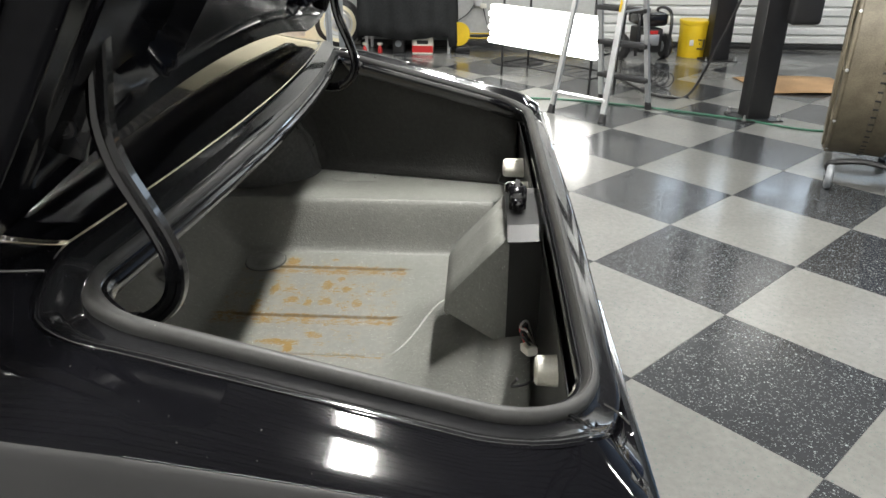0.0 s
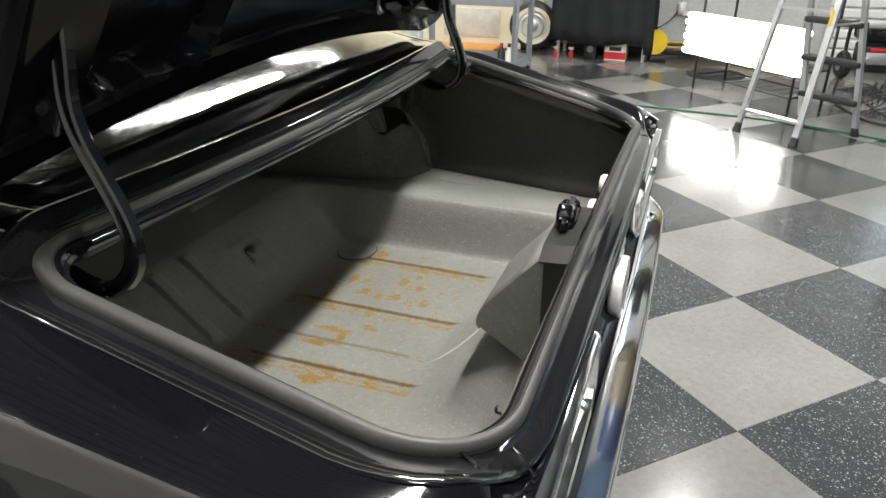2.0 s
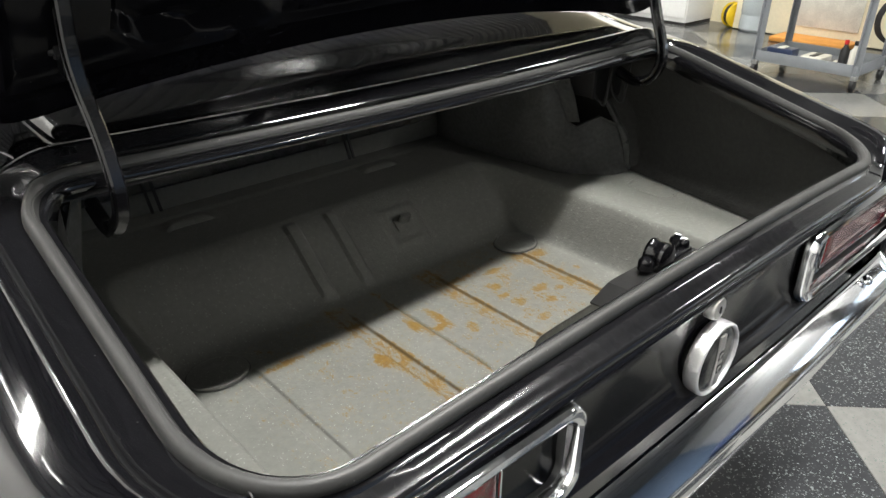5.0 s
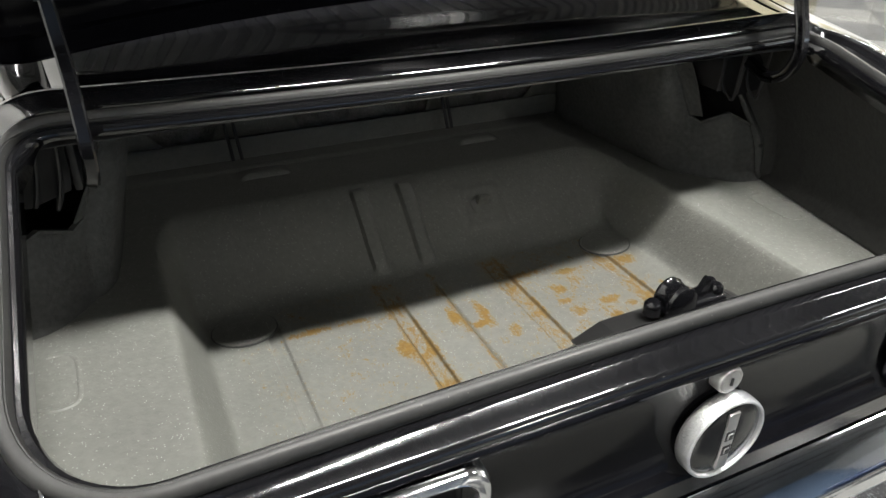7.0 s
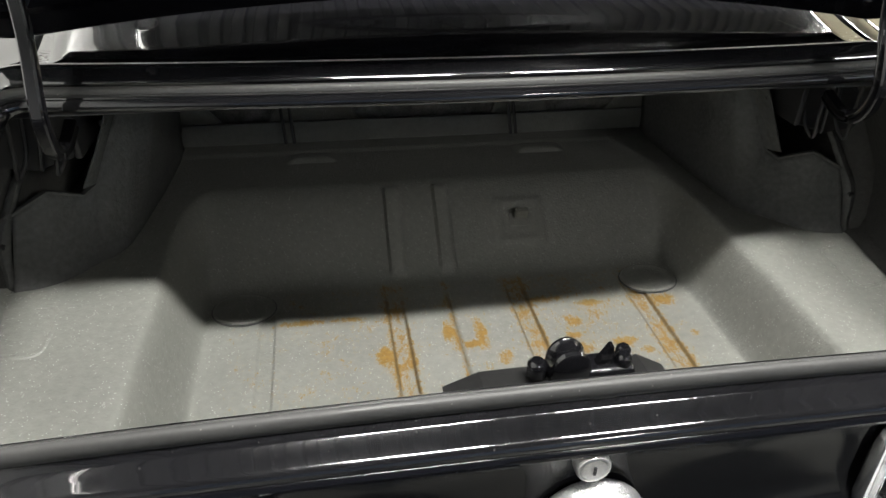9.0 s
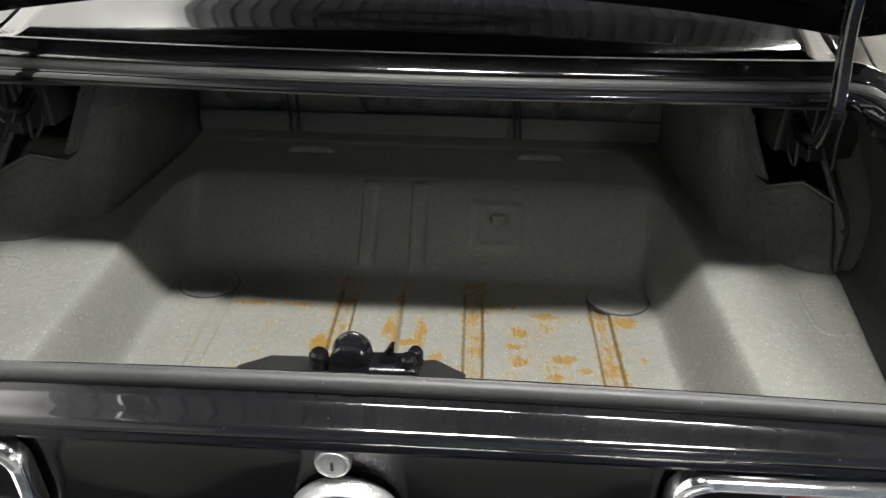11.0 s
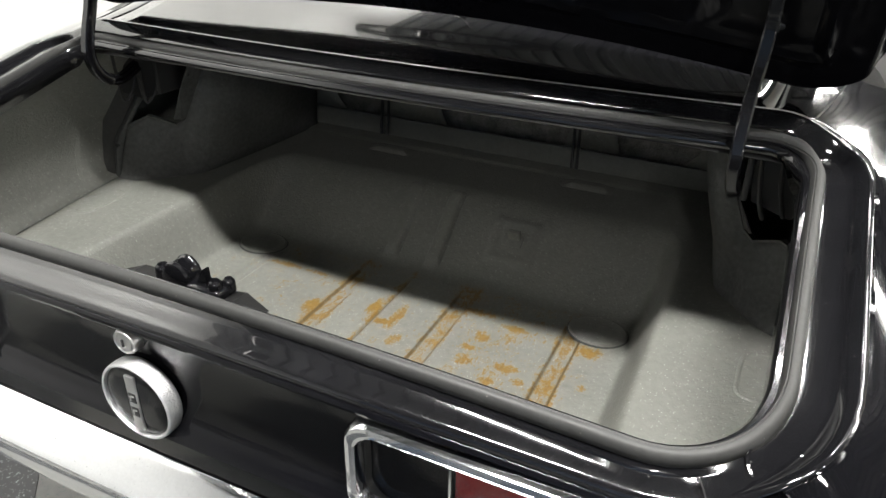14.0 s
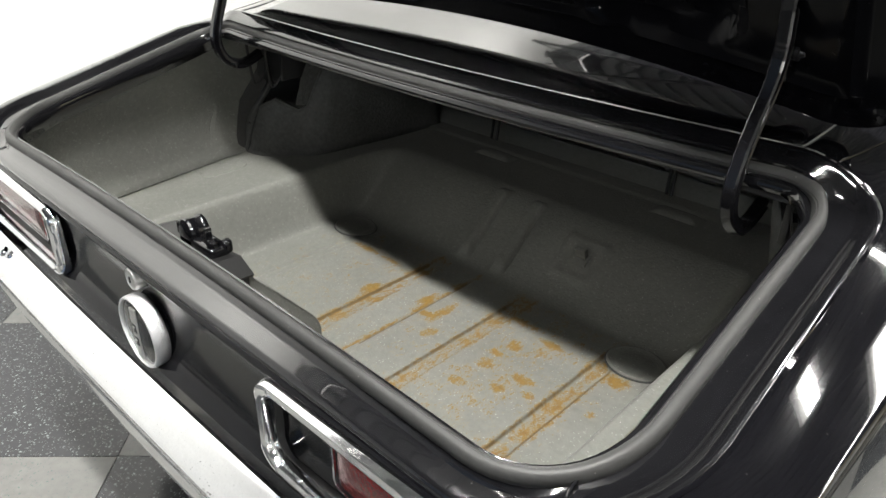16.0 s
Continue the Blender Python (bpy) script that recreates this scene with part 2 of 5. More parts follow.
        fine.inputs["Scale"].default_value = 330.0
        fine.inputs["Detail"].default_value = 4
        nt.links.new(pos, fine.inputs["Vector"])
        blotch = math1("ADD", math1("MULTIPLY", nz.outputs["Fac"], 0.50), math1("MULTIPLY", lf.outputs["Fac"], 0.26))
        blotch = math1("ADD", blotch, math1("MULTIPLY", fine.outputs["Fac"], 0.24))
        level = math1("MULTIPLY", math1("ADD", blotch, wide), math1("MULTIPLY", rear, inside))
        rf = nt.nodes.new("ShaderNodeMapRange")
        rf.inputs["From Min"].default_value, rf.inputs["From Max"].default_value = 0.568, 0.622
        nt.links.new(level, rf.inputs["Value"])
        rf2 = nt.nodes.new("ShaderNodeMapRange")
        rf2.inputs["From Min"].default_value, rf2.inputs["From Max"].default_value = 0.53, 0.65
        rf2.inputs["To Max"].default_value = 0.58
        nt.links.new(level, rf2.inputs["Value"])
        m0 = nt.nodes.new("ShaderNodeMix")
        m0.data_type = "RGBA"
        nt.links.new(rf2.outputs["Result"], m0.inputs[0])
        nt.links.new(last, m0.inputs[6])
        m0.inputs[7].default_value = (0.25, 0.205, 0.105, 1)
        hue = nt.nodes.new("ShaderNodeMix")
        hue.data_type = "RGBA"
        n3 = nt.nodes.new("ShaderNodeTexNoise")
        n3.inputs["Scale"].default_value = 150
        n3.inputs["Detail"].default_value = 3
        nt.links.new(pos, n3.inputs["Vector"])
        nt.links.new(n3.outputs["Fac"], hue.inputs[0])
        hue.inputs[6].default_value = (0.235, 0.142, 0.030, 1)
        hue.inputs[7].default_value = (0.108, 0.062, 0.016, 1)
        m1 = nt.nodes.new("ShaderNodeMix")
        m1.data_type = "RGBA"
        nt.links.new(rf.outputs["Result"], m1.inputs[0])
        nt.links.new(m0.outputs[2], m1.inputs[6])
        nt.links.new(hue.outputs[2], m1.inputs[7])
        # grime in the creases beside the beads
        grime = None
        for x0 in (-0.140, -0.108, -0.014, 0.110, 0.145, 0.358, 0.394):
            d = math1("ABSOLUTE", math1("SUBTRACT", sep.outputs[0], x0))
            g = math1("SUBTRACT", 1.0, math1("DIVIDE", d, 0.0048), True)
            grime = g if grime is None else math1("MAXIMUM", grime, g)
        along = math1("MULTIPLY", math1("MULTIPLY", math1("SUBTRACT", 0.735, sep.outputs[1]), 40.0, True), math1("MULTIPLY", math1("SUBTRACT", sep.outputs[1], 0.33), 30.0, True))
        grime = math1("MULTIPLY", math1("MULTIPLY", grime, along), math1("ADD", math1("MULTIPLY", nz.outputs["Fac"], 1.2), 0.15, True))
        m2 = nt.nodes.new("ShaderNodeMix")
        m2.data_type = "RGBA"
        nt.links.new(grime, m2.inputs[0])
        nt.links.new(m1.outputs[2], m2.inputs[6])
        m2.inputs[7].default_value = (0.070, 0.052, 0.028, 1)
        last = m2.outputs[2]
    nt.links.new(last, b.inputs["Base Color"])
    return mat


TRUNK = trunk_material("grey_trunk_paint", False)
# Darker than the left wall's paint: the right side's shade in its colour.
SHADEWALL = material("shaded_inner_wall", (0.028, 0.028, 0.0265), rough=0.65, vary=0.3, scale=6, bump=0.4, bump_scale=150, spec=0.3)
# Trunk grey made darker; the wheel housings' shade is put into this colour.
HOUSING = material("darkened_trunk_grey", (0.076, 0.078, 0.076), rough=0.75, vary=0.35, scale=7, bump=0.5, bump_scale=120, spec=0.3)
TRUNK_RUST = trunk_material("rusty_trunk_paint", True)


def dusty(mat, colour=(0.07, 0.068, 0.065), share=0.93, scale=150.0):
    """Sparse specks of dust and lint over a dark surface."""
    nt = mat.node_tree
    b = nt.nodes["Principled BSDF"]
    geo = nt.nodes.new("ShaderNodeNewGeometry")
    vo = nt.nodes.new("ShaderNodeTexVoronoi")
    vo.inputs["Scale"].default_value = scale
    nt.links.new(geo.outputs["Position"], vo.inputs["Vector"])
    chan = nt.nodes.new("ShaderNodeSeparateColor")
    nt.links.new(vo.outputs["Color"], chan.inputs[0])
    pick = nt.nodes.new("ShaderNodeMath")
    pick.operation = "GREATER_THAN"
    pick.inputs[1].default_value = share
    nt.links.new(chan.outputs[0], pick.inputs[0])
    dot = nt.nodes.new("ShaderNodeMapRange")
    dot.inputs["From Min"].default_value, dot.inputs["From Max"].default_value = 0.14, 0.07
    nt.links.new(vo.outputs["Distance"], dot.inputs["Value"])
    both = nt.nodes.new("ShaderNodeMath")
    both.operation = "MULTIPLY"
    nt.links.new(pick.outputs[0], both.inputs[0])
    nt.links.new(dot.outputs["Result"], both.inputs[1])
    mix = nt.nodes.new("ShaderNodeMix")
    mix.data_type = "RGBA"
    nt.links.new(both.outputs[0], mix.inputs[0])
    nt.links.new(b.inputs["Base Color"].links[0].from_socket, mix.inputs[6])
    mix.inputs[7].default_value = (*colour, 1)
    nt.links.new(mix.outputs[2], b.inputs["Base Color"])


dusty(PAINT)
dusty(PAINT_FLANGE, share=0.92)
dusty(RUBBER, (0.16, 0.15, 0.14), 0.80, 150.0)
dusty(PAINT_LID, share=0.95)


# ---- builders ----
def part(name, bm, mat, parent=None, label="", smooth=True, kind=""):
    me = bpy.data.meshes.new(name)
    bm.normal_update()
    bm.to_mesh(me)
    bm.free()
    for m in mat if isinstance(mat, (list, tuple)) else (mat,):
        me.materials.append(m)
    if smooth:
        me.shade_smooth()
        me.set_sharp_from_angle(angle=radians(38))
    ob = new(name, me)
    ob.parent = parent
    if label:
        tagged(ob, label)
    if kind:
        tagged(ob, kind=kind)
    return ob


def thing(name, label, category, place=(0, 0, 0), rz=0, group="", kind=""):
    ob = new(name)
    ob.matrix_world = pose(*place, 0, 0, rz)
    return tagged(ob, label, category, group, kind)


def grid_bm(rows, closed_u=False, closed_v=False, bm=None, flip=False):
    """Quads over rows of points."""
    bm = bm or bmesh.new()
    vs = [[bm.verts.new(p) for p in r] for r in rows]
    nr, nc = len(rows), len(rows[0])
    for i in range(nr if closed_v else nr - 1):
        for j in range(nc if closed_u else nc - 1):
            q = [vs[i][j], vs[i][(j + 1) % nc], vs[(i + 1) % nr][(j + 1) % nc], vs[(i + 1) % nr][j]]
            if flip:
                q.reverse()
            try:
                bm.faces.new(q)
            except ValueError:
                pass
    return bm


def thick(ob, t, offset=-1.0):
    m = ob.modifiers.new("thickness", "SOLIDIFY")
    m.thickness, m.offset = t, offset
    return ob


def box(bm, size, place=(0, 0, 0), rot=(0, 0, 0), bevel=0.0, seg=2):
    """A bevelled block added to bm, size in metres, place its middle."""
    g = bmesh.ops.create_cube(bm, size=1.0, matrix=pose(*place, *rot) @ Matrix.Diagonal((*size, 1)))
    if bevel:
        edges = list({e for v in g["verts"] for e in v.link_edges})
        bmesh.ops.bevel(bm, geom=edges, offset=bevel, segments=seg, affect="EDGES", profile=0.5)
    return bm


def block(size, place=(0, 0, 0), rot=(0, 0, 0), bevel=0.0, seg=2):
    return box(bmesh.new(), size, place, rot, bevel, seg)


def rod(a, b, r, seg=10, r2=None, bm=None):
    bm = bm or bmesh.new()
    a, b = Vector(a), Vector(b)
    q = (b - a).to_track_quat("Z", "Y").to_matrix().to_4x4()
    bmesh.ops.create_cone(bm, cap_ends=True, segments=seg, radius1=r, radius2=r if r2 is None else r2, depth=(b - a).length, matrix=Matrix.Translation((a + b) / 2) @ q)
    return bm


def lathe(profile, seg=32, axis="z", caps=True):
    """Turns (radius, height) pairs round an axis."""
    rows = []
    for r, h in profile:
        row = []
        for k in range(seg):
            a = 2 * math.pi * k / seg
            c, s = r * math.cos(a), r * math.sin(a)
            row.append({"z": (c, s, h), "y": (c, h, s), "x": (h, c, s)}[axis])
        rows.append(row)
    bm = grid_bm(rows, closed_u=True)
    for row in (0, len(profile) - 1) if caps else ():
        if profile[row][0] > 1e-4:
            bm.verts.ensure_lookup_table()
            f = bm.faces.new([bm.verts[row * seg + k] for k in range(seg)])
    bmesh.ops.recalc_face_normals(bm, faces=bm.faces)
    return bm


def smooth_path(pts, per=8):
    """Catmull-Rom through points."""
    P = [Vector(p) for p in pts]
    out = []
    for i in range(len(P) - 1):
        p0, p1, p2, p3 = P[max(i - 1, 0)], P[i], P[i + 1], P[min(i + 2, len(P) - 1)]
        for k in range(per):
            t = k / per
            out.append(0.5 * (2 * p1 + (p2 - p0) * t + (2 * p0 - 5 * p1 + 4 * p2 - p3) * t * t + (3 * p1 - p0 - 3 * p2 + p3) * t ** 3))
    out.append(P[-1])
    return out


def sweep(path, section, up=(0, 0, 1), closed=False, bm=None, caps=True):
    """Sweeps a closed section of (side, up) pairs along a path."""
    bm = bm or bmesh.new()
    n = len(path)
    rows = []
    for i in range(n):
        a = path[(i - 1) % n] if closed or i else path[0]
        b = path[(i + 1) % n] if closed or i < n - 1 else path[-1]
        d = (Vector(b) - Vector(a)).normalized()
        side = d.cross(Vector(up))
        side = side.normalized() if side.length > 1e-5 else Vector((1, 0, 0))
        upn = side.cross(d)
        rows.append([Vector(path[i]) + side * s + upn * u for s, u in section])
    start = len(bm.verts)
    grid_bm(rows, closed_u=True, closed_v=closed, bm=bm)
    if caps and not closed:
        bm.verts.ensure_lookup_table()
        m = len(section)
        bm.faces.new([bm.verts[start + k] for k in range(m)])
        bm.faces.new([bm.verts[start + (n - 1) * m + k] for k in reversed(range(m))])
    bmesh.ops.recalc_face_normals(bm, faces=bm.faces)
    return bm


def ring_section(r, seg=10, rz=None):
    return [(r * math.cos(2 * math.pi * k / seg), (rz or r) * math.sin(2 * math.pi * k / seg)) for k in range(seg)]


def rounded(w, h, r, seg=5):
    """Corner points of a rounded rectangle about the origin."""
    pts = []
    for cx, cy, a0 in ((w / 2 - r, h / 2 - r, 0), (-w / 2 + r, h / 2 - r, 90), (-w / 2 + r, -h / 2 + r, 180), (w / 2 - r, -h / 2 + r, 270)):
        for k in range(seg + 1):
            a = radians(a0 + 90 * k / seg)
            pts.append((cx + r * math.cos(a), cy + r * math.sin(a)))
    return pts


def smoothstep(a, b, x):
    t = min(1.0, max(0.0, (x - a) / (b - a)))
    return t * t * (3 - 2 * t)


# ---- room ----
X0, X1, Y0, Y1, CEIL = -2.4, 7.1, -6.5, 8.0, 4.3
TILE, TX, TY = 0.607, 1.544, -0.321

floor = part("floor", block((X1 - X0 + 0.4, Y1 - Y0 + 0.4, 0.2), ((X0 + X1) / 2, (Y0 + Y1) / 2, -0.104)), GROUT, smooth=False)
tagged(floor, "polished checkered vinyl tile floor, dark and light grey", "floor", kind="structure")


def wall(name, size, place, mat, label, bevel=0.0):
    ob = part(name, block(size, place, bevel=bevel), mat, smooth=False)
    return tagged(ob, label, "wall", kind="structure")


wall("wall_east", (0.2, 9.2, CEIL), (X1 + 0.1, 3.4 + 0.02, CEIL / 2), GREYWALL, "grey painted concrete workshop wall")
wall("wall_east_door_header", (0.2, 5.3, 0.9), (X1 + 0.1, -3.85 - 0.6, CEIL - 0.45), GREYWALL, "grey painted concrete wall over the roller door")
wall("wall_west", (0.2, Y1 - Y0, CEIL), (X0 - 0.1, (Y0 + Y1) / 2, CEIL / 2), WHITE, "bright white painted studio wall")
wall("wall_north", (X1 - X0 + 0.4, 0.2, CEIL), ((X0 + X1) / 2, Y1 + 0.1, CEIL / 2), WHITE, "white painted workshop wall")
# Unseen wall; its tint supplies the blue reflection in the bumper.
wall("wall_south", (X1 - X0 + 0.4, 0.2, CEIL), ((X0 + X1) / 2, Y0 - 0.1, CEIL / 2), BLUEGREY, "unseen workshop wall, tinted blue to colour bumper reflections")

# corrugated metal deck as the ceiling
rows = []
x = X0
k = 0
while x < X1:
    for dx, dz in ((0.0, 0.0), (0.09, 0.0), (0.11, 0.05), (0.17, 0.05), (0.19, 0.0)):
        rows.append([(x + dx, Y0, CEIL + dz), (x + dx, Y1, CEIL + dz)])
    x += 0.19
ceiling = part("ceiling", grid_bm(rows, flip=True), DECK, smooth=False)
tagged(ceiling, "ribbed grey metal deck ceiling", "ceiling", kind="structure")
for y in (-4.5, -2.4, 3.2, 5.6):
    bm = block((X1 - X0, 0.06, 0.05), ((X0 + X1) / 2, y, CEIL - 0.04))
    box(bm, (X1 - X0, 0.05, 0.04), ((X0 + X1) / 2, y, CEIL - 0.42))
    n = 24
    for i in range(n):
        xa, xb = X0 + (X1 - X0) * i / n, X0 + (X1 - X0) * (i + 1) / n
        za, zb = (CEIL - 0.06, CEIL - 0.41) if i % 2 else (CEIL - 0.41, CEIL - 0.06)
        rod((xa, y, za), (xb, y, zb), 0.012, 6, bm=bm)
    tagged(part("roof_truss", bm, BLACKMETAL, smooth=False), "dark open-web steel roof truss under the deck", "truss", "roof trusses", "structure")


def ceiling_lamp(x, y, watts, along="x", z=LAMP_Z, long=1.22, wide=0.30):
    rz = 0 if along == "x" else 90
    lamp = thing("ceiling_light", "white fluorescent ceiling light fixture, switched on", "ceiling light", (x, y, z), rz, "ceiling lights")
    part("housing", block((long + 0.04, wide + 0.04, 0.06), (0, 0, 0.045), bevel=0.012), WHITE, lamp)
    part("diffuser", block((long, wide, 0.012), (0, 0, 0.008), bevel=0.004), LAMPGLOW, lamp, "glowing white diffuser")
    for s in (-0.4 * long, 0.4 * long):
        part("hanger", rod((s, 0, 0.07), (s, 0, CEIL - z + 0.02), 0.004, 6), STEEL, lamp)
    area_lamp((x, y, z - 0.012), (long - 0.02, wide - 0.02), watts, rot=(0, 0, rz))


for lx, w in ((0.05, 200), (1.35, 180), (4.45, 60)):
    ceiling_lamp(lx, -0.52, w, z=4.15, long=0.86, wide=0.22)
# Unseen room lights added for fill; the one at y -4.6 lights the trunk.
for lx, ly, w, al in ((5.0, 5.0, 90, "x"),
                      (2.2, 4.6, 60, "x"), (5.3, 2.7, 75, "x"), (2.0, -4.6, 115, "y")):
    ceiling_lamp(lx, ly, w, al)
for lx in (-1.48, 1.30):
    ceiling_lamp(lx, 1.58, 26, long=0.46, wide=0.13)
ceiling_lamp(1.20, 2.45, 20, long=0.50, wide=0.17)
for lx in (2.37, 3.53):
    ceiling_lamp(lx, 2.18, 38, long=1.08, wide=0.17)


def added_washer(x, y, z, watts, label, turn=0):
    """An added strip light with a black hood, turned to brighten a wall."""
    lamp = thing("added_washer", label, "strip light", (x, y, z), turn, group="wall washers")
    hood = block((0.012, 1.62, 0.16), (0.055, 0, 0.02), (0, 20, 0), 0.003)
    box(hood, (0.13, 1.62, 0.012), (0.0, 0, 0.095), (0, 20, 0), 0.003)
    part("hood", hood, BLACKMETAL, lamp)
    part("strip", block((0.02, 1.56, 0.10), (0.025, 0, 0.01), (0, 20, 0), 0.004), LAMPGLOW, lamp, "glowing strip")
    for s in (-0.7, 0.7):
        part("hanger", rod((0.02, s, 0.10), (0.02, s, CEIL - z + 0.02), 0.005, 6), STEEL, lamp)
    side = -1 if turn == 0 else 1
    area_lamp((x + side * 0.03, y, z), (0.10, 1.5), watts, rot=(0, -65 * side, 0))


# Unseen strip lights, added to make the white wall bright.
for wy in (-0.2, 2.2, 4.6):
    added_washer(-1.65, wy, 3.75, 50, "black hooded strip light, added unseen to brighten the white wall")
# No lamp is known here; this one is added to brighten the door.
added_washer(6.25, -3.3, 3.75, 60, "black hooded strip light, added unseen to brighten the roller door", 180)

# ---- car ----
car = thing("car", "glossy black classic coupe with its trunk lid raised", "car", (0.025, 0.013, 0))
car.scale = (1.0, 1.03, 1.0)
RIM_YR, RIM_YF, RIM_A, RIM_RR, RIM_RF, BOW = 0.045, 0.517, 0.703, 0.122, 0.072, 0.097


def rim_z(x, y):
    return 0.894 + 0.265 * (y - 0.045) - 0.036 * x * x


def rim_ring(off=0.0, n=14):
    """Trunk opening seen from above, counter-clockwise from the rear middle: point, outward way."""
    a, yr, yf, rr, rf = RIM_A + off, RIM_YR - off, RIM_YF + off, RIM_RR + off, RIM_RF + off
    half = []
    for k in range(n):
        half.append((k / n * (a - rr), yr, 0, -1))
    for k in range(13):
        t = radians(-90 + 90 * k / 12)
        half.append((a - rr + rr * math.cos(t), yr + rr + rr * math.sin(t), math.cos(t), math.sin(t)))
    for k in range(1, 8):
        half.append((a, yr + rr + (yf - rf - yr - rr) * k / 8, 1, 0))
    for k in range(13):
        t = radians(90 * k / 12)
        half.append((a - rf + rf * math.cos(t), yf - rf + rf * math.sin(t), math.cos(t), math.sin(t)))
    for k in range(1, n):
        half.append(((a - rf) * (1 - k / n), yf, 0, 1))
    full = half + [(0, yf, 0, 1)] + [(-x, y, -nx, ny) for x, y, nx, ny in reversed(half[1:])]
    out = []
    for x, y, nx, ny in full:
        w = smoothstep(yr, yf, y)
        yy = y + BOW * w * x * x
        out.append((Vector((x, yy, rim_z(x, yy))), nx, ny))
    return out


# seal: a rubber bulb round the opening
bulb = [(0.0092, -0.008), (0.0084, -0.001), (0.0052, 0.0042), (0.001, 0.0058), (-0.0030, 0.0050), (-0.0040, 0.0034), (-0.0050, 0.0036), (-0.0080, -0.001), (-0.0092, -0.008), (-0.0075, -0.012), (0.0075, -0.012)]
SHIFT = (0.008, 0, 0)


def seal_rows(points, grow=1.0):
    """The bulb's section along the rim: leaning back at the front, outwards at the rear."""
    rows = []
    for p, nx, ny in points:
        g, f = smoothstep(0.4, 0.95, ny), smoothstep(0.4, 0.95, -ny)
        a = radians(66 * g - 20 * f)
        out, up = 0.0005 * g, 0.0028 * g - 0.001 * f
        row = []
        for e, u in bulb:
            e, u = e * grow * (1 + 0.16 * g), u * grow
            k = out + e * math.cos(a) - u * math.sin(a)
            row.append(Vector((p.x + nx * k, p.y + ny * k, p.z + up + e * math.sin(a) + u * math.cos(a))))
        rows.append(row)
    return rows


def closed_strip(rows, ring=True):
    bm = grid_bm(rows, closed_u=True, closed_v=ring)
    bmesh.ops.recalc_face_normals(bm, faces=bm.faces)
    return bm


part("weatherstrip", closed_strip(seal_rows(rim_ring(0))), RUBBER, car, "dark grey rubber trunk seal").location = SHIFT
part("seal_joint", closed_strip(seal_rows([(Vector((x, RIM_YR, rim_z(0, RIM_YR))), 0, -1) for x in (-0.012, -0.004, 0.004, 0.012)], 1.06), False), RUBBER, car).location = SHIFT

# flange, gutter and the rolled rear edge
PROF_SIDE = [(-0.0170, -0.045), (-0.0165, -0.0110), (-0.0140, -0.0075), (0.009, -0.0110), (0.012, -0.0112), (0.024, -0.0100), (0.033, -0.0088), (0.038, -0.0074), (0.043, -0.0030), (0.0485, 0.0034), (0.0550, 0.0070), (0.0620, 0.0085)]
PROF_REAR = [(-0.0170, -0.036), (-0.0165, -0.0095), (-0.0140, -0.0060), (0.0030, -0.0140), (0.0085, -0.0200), (0.0110, -0.0214), (0.0240, -0.0250), (0.0330, -0.0275), (0.0365, -0.0290), (0.0384, -0.0315), (0.0390, -0.0350), (0.0384, -0.0385)]
PROF_FRONT = [(-0.0125, -0.0190), (-0.0105, -0.0100), (-0.0085, -0.0074), (-0.0040, -0.0070), (0.0040, 0.0070), (0.0022, 0.0142), (0.0034, 0.0158), (0.0110, 0.0214), (0.0190, 0.0272), (0.0225, 0.0296), (0.0250, 0.0308), (0.0300, 0.0318)]
cols = []
for j in range(len(PROF_SIDE)):
    col = []
    for p, nx, ny in rim_ring(0):
        f, g = smoothstep(0.55, 0.98, -ny), smoothstep(0.55, 0.98, ny)
        off = PROF_SIDE[j][0] * (1 - f - g) + PROF_REAR[j][0] * f + PROF_FRONT[j][0] * g
        dz = PROF_SIDE[j][1] * (1 - f - g) + PROF_REAR[j][1] * f + PROF_FRONT[j][1] * g
        bow = 0.021 * p.x ** 2 * f * smoothstep(3, 8, j)
        col.append(Vector((p.x + nx * off, p.y + ny * off + bow, p.z + dz)))
    cols.append(col)
thick(part("trunk_opening_flange", grid_bm(cols, closed_u=True), PAINT_FLANGE, car), 0.002).location = SHIFT
EDGE = cols[-1]
for s in (-1, 1):
    pts = [(s * (0.699 + 0.023 * math.cos(radians(a))), 0.078 + 0.023 * math.sin(radians(a)), 0.8815 + 0.012 * math.sin(radians(a))) for a in range(165, 396, 15)]
    part("corner_bead", sweep([Vector(p) for p in pts], ring_section(0.0022, 8)), PAINT_FLANGE, car).location = SHIFT
    pts = smooth_path([(s * 0.642, 0.040, 0.8735), (s * 0.650, 0.026, 0.868), (s * 0.656, 0.014, 0.858)], 5)
    part("flange_seam", sweep(pts, ring_section(0.0018, 6)), PAINT_FLANGE, car).location = SHIFT

# quarter panels and the panel ahead of the lid
full = rim_ring(0)
half_n = (len(full)) // 2


def deck_z(x, y):
    return 0.932 + 0.225 * (min(y, 0.5) - 0.30) + 0.15 * max(0.0, y - 0.5) - 0.012 * smoothstep(0.13, 0.0, y)


def filler_h(d, x):
    """Rise of the panel ahead of the lid at d from its crest: hollow at first, then a steady slope."""
    near = min(d, 0.11)
    k, k0 = 0.40 - 0.35 * x * x, 0.12 - 0.20 * x * x
    h = k * near - (k - k0) * 0.07 * (1 - math.exp(-near / 0.07))
    h = h * (1 - 0.6 * smoothstep(0.60, 0.82, abs(x)))
    far = max(0.0, d - 0.11)
    return h + (0.20 - 0.13 * smoothstep(0.5, 0.8, abs(x))) * far + 0.013 * (1 - math.exp(-far / 0.10)) * (1 - x * x)


def shoulder_x(y):
    return min(0.862, 0.841 + 0.07 * (y - 0.30))


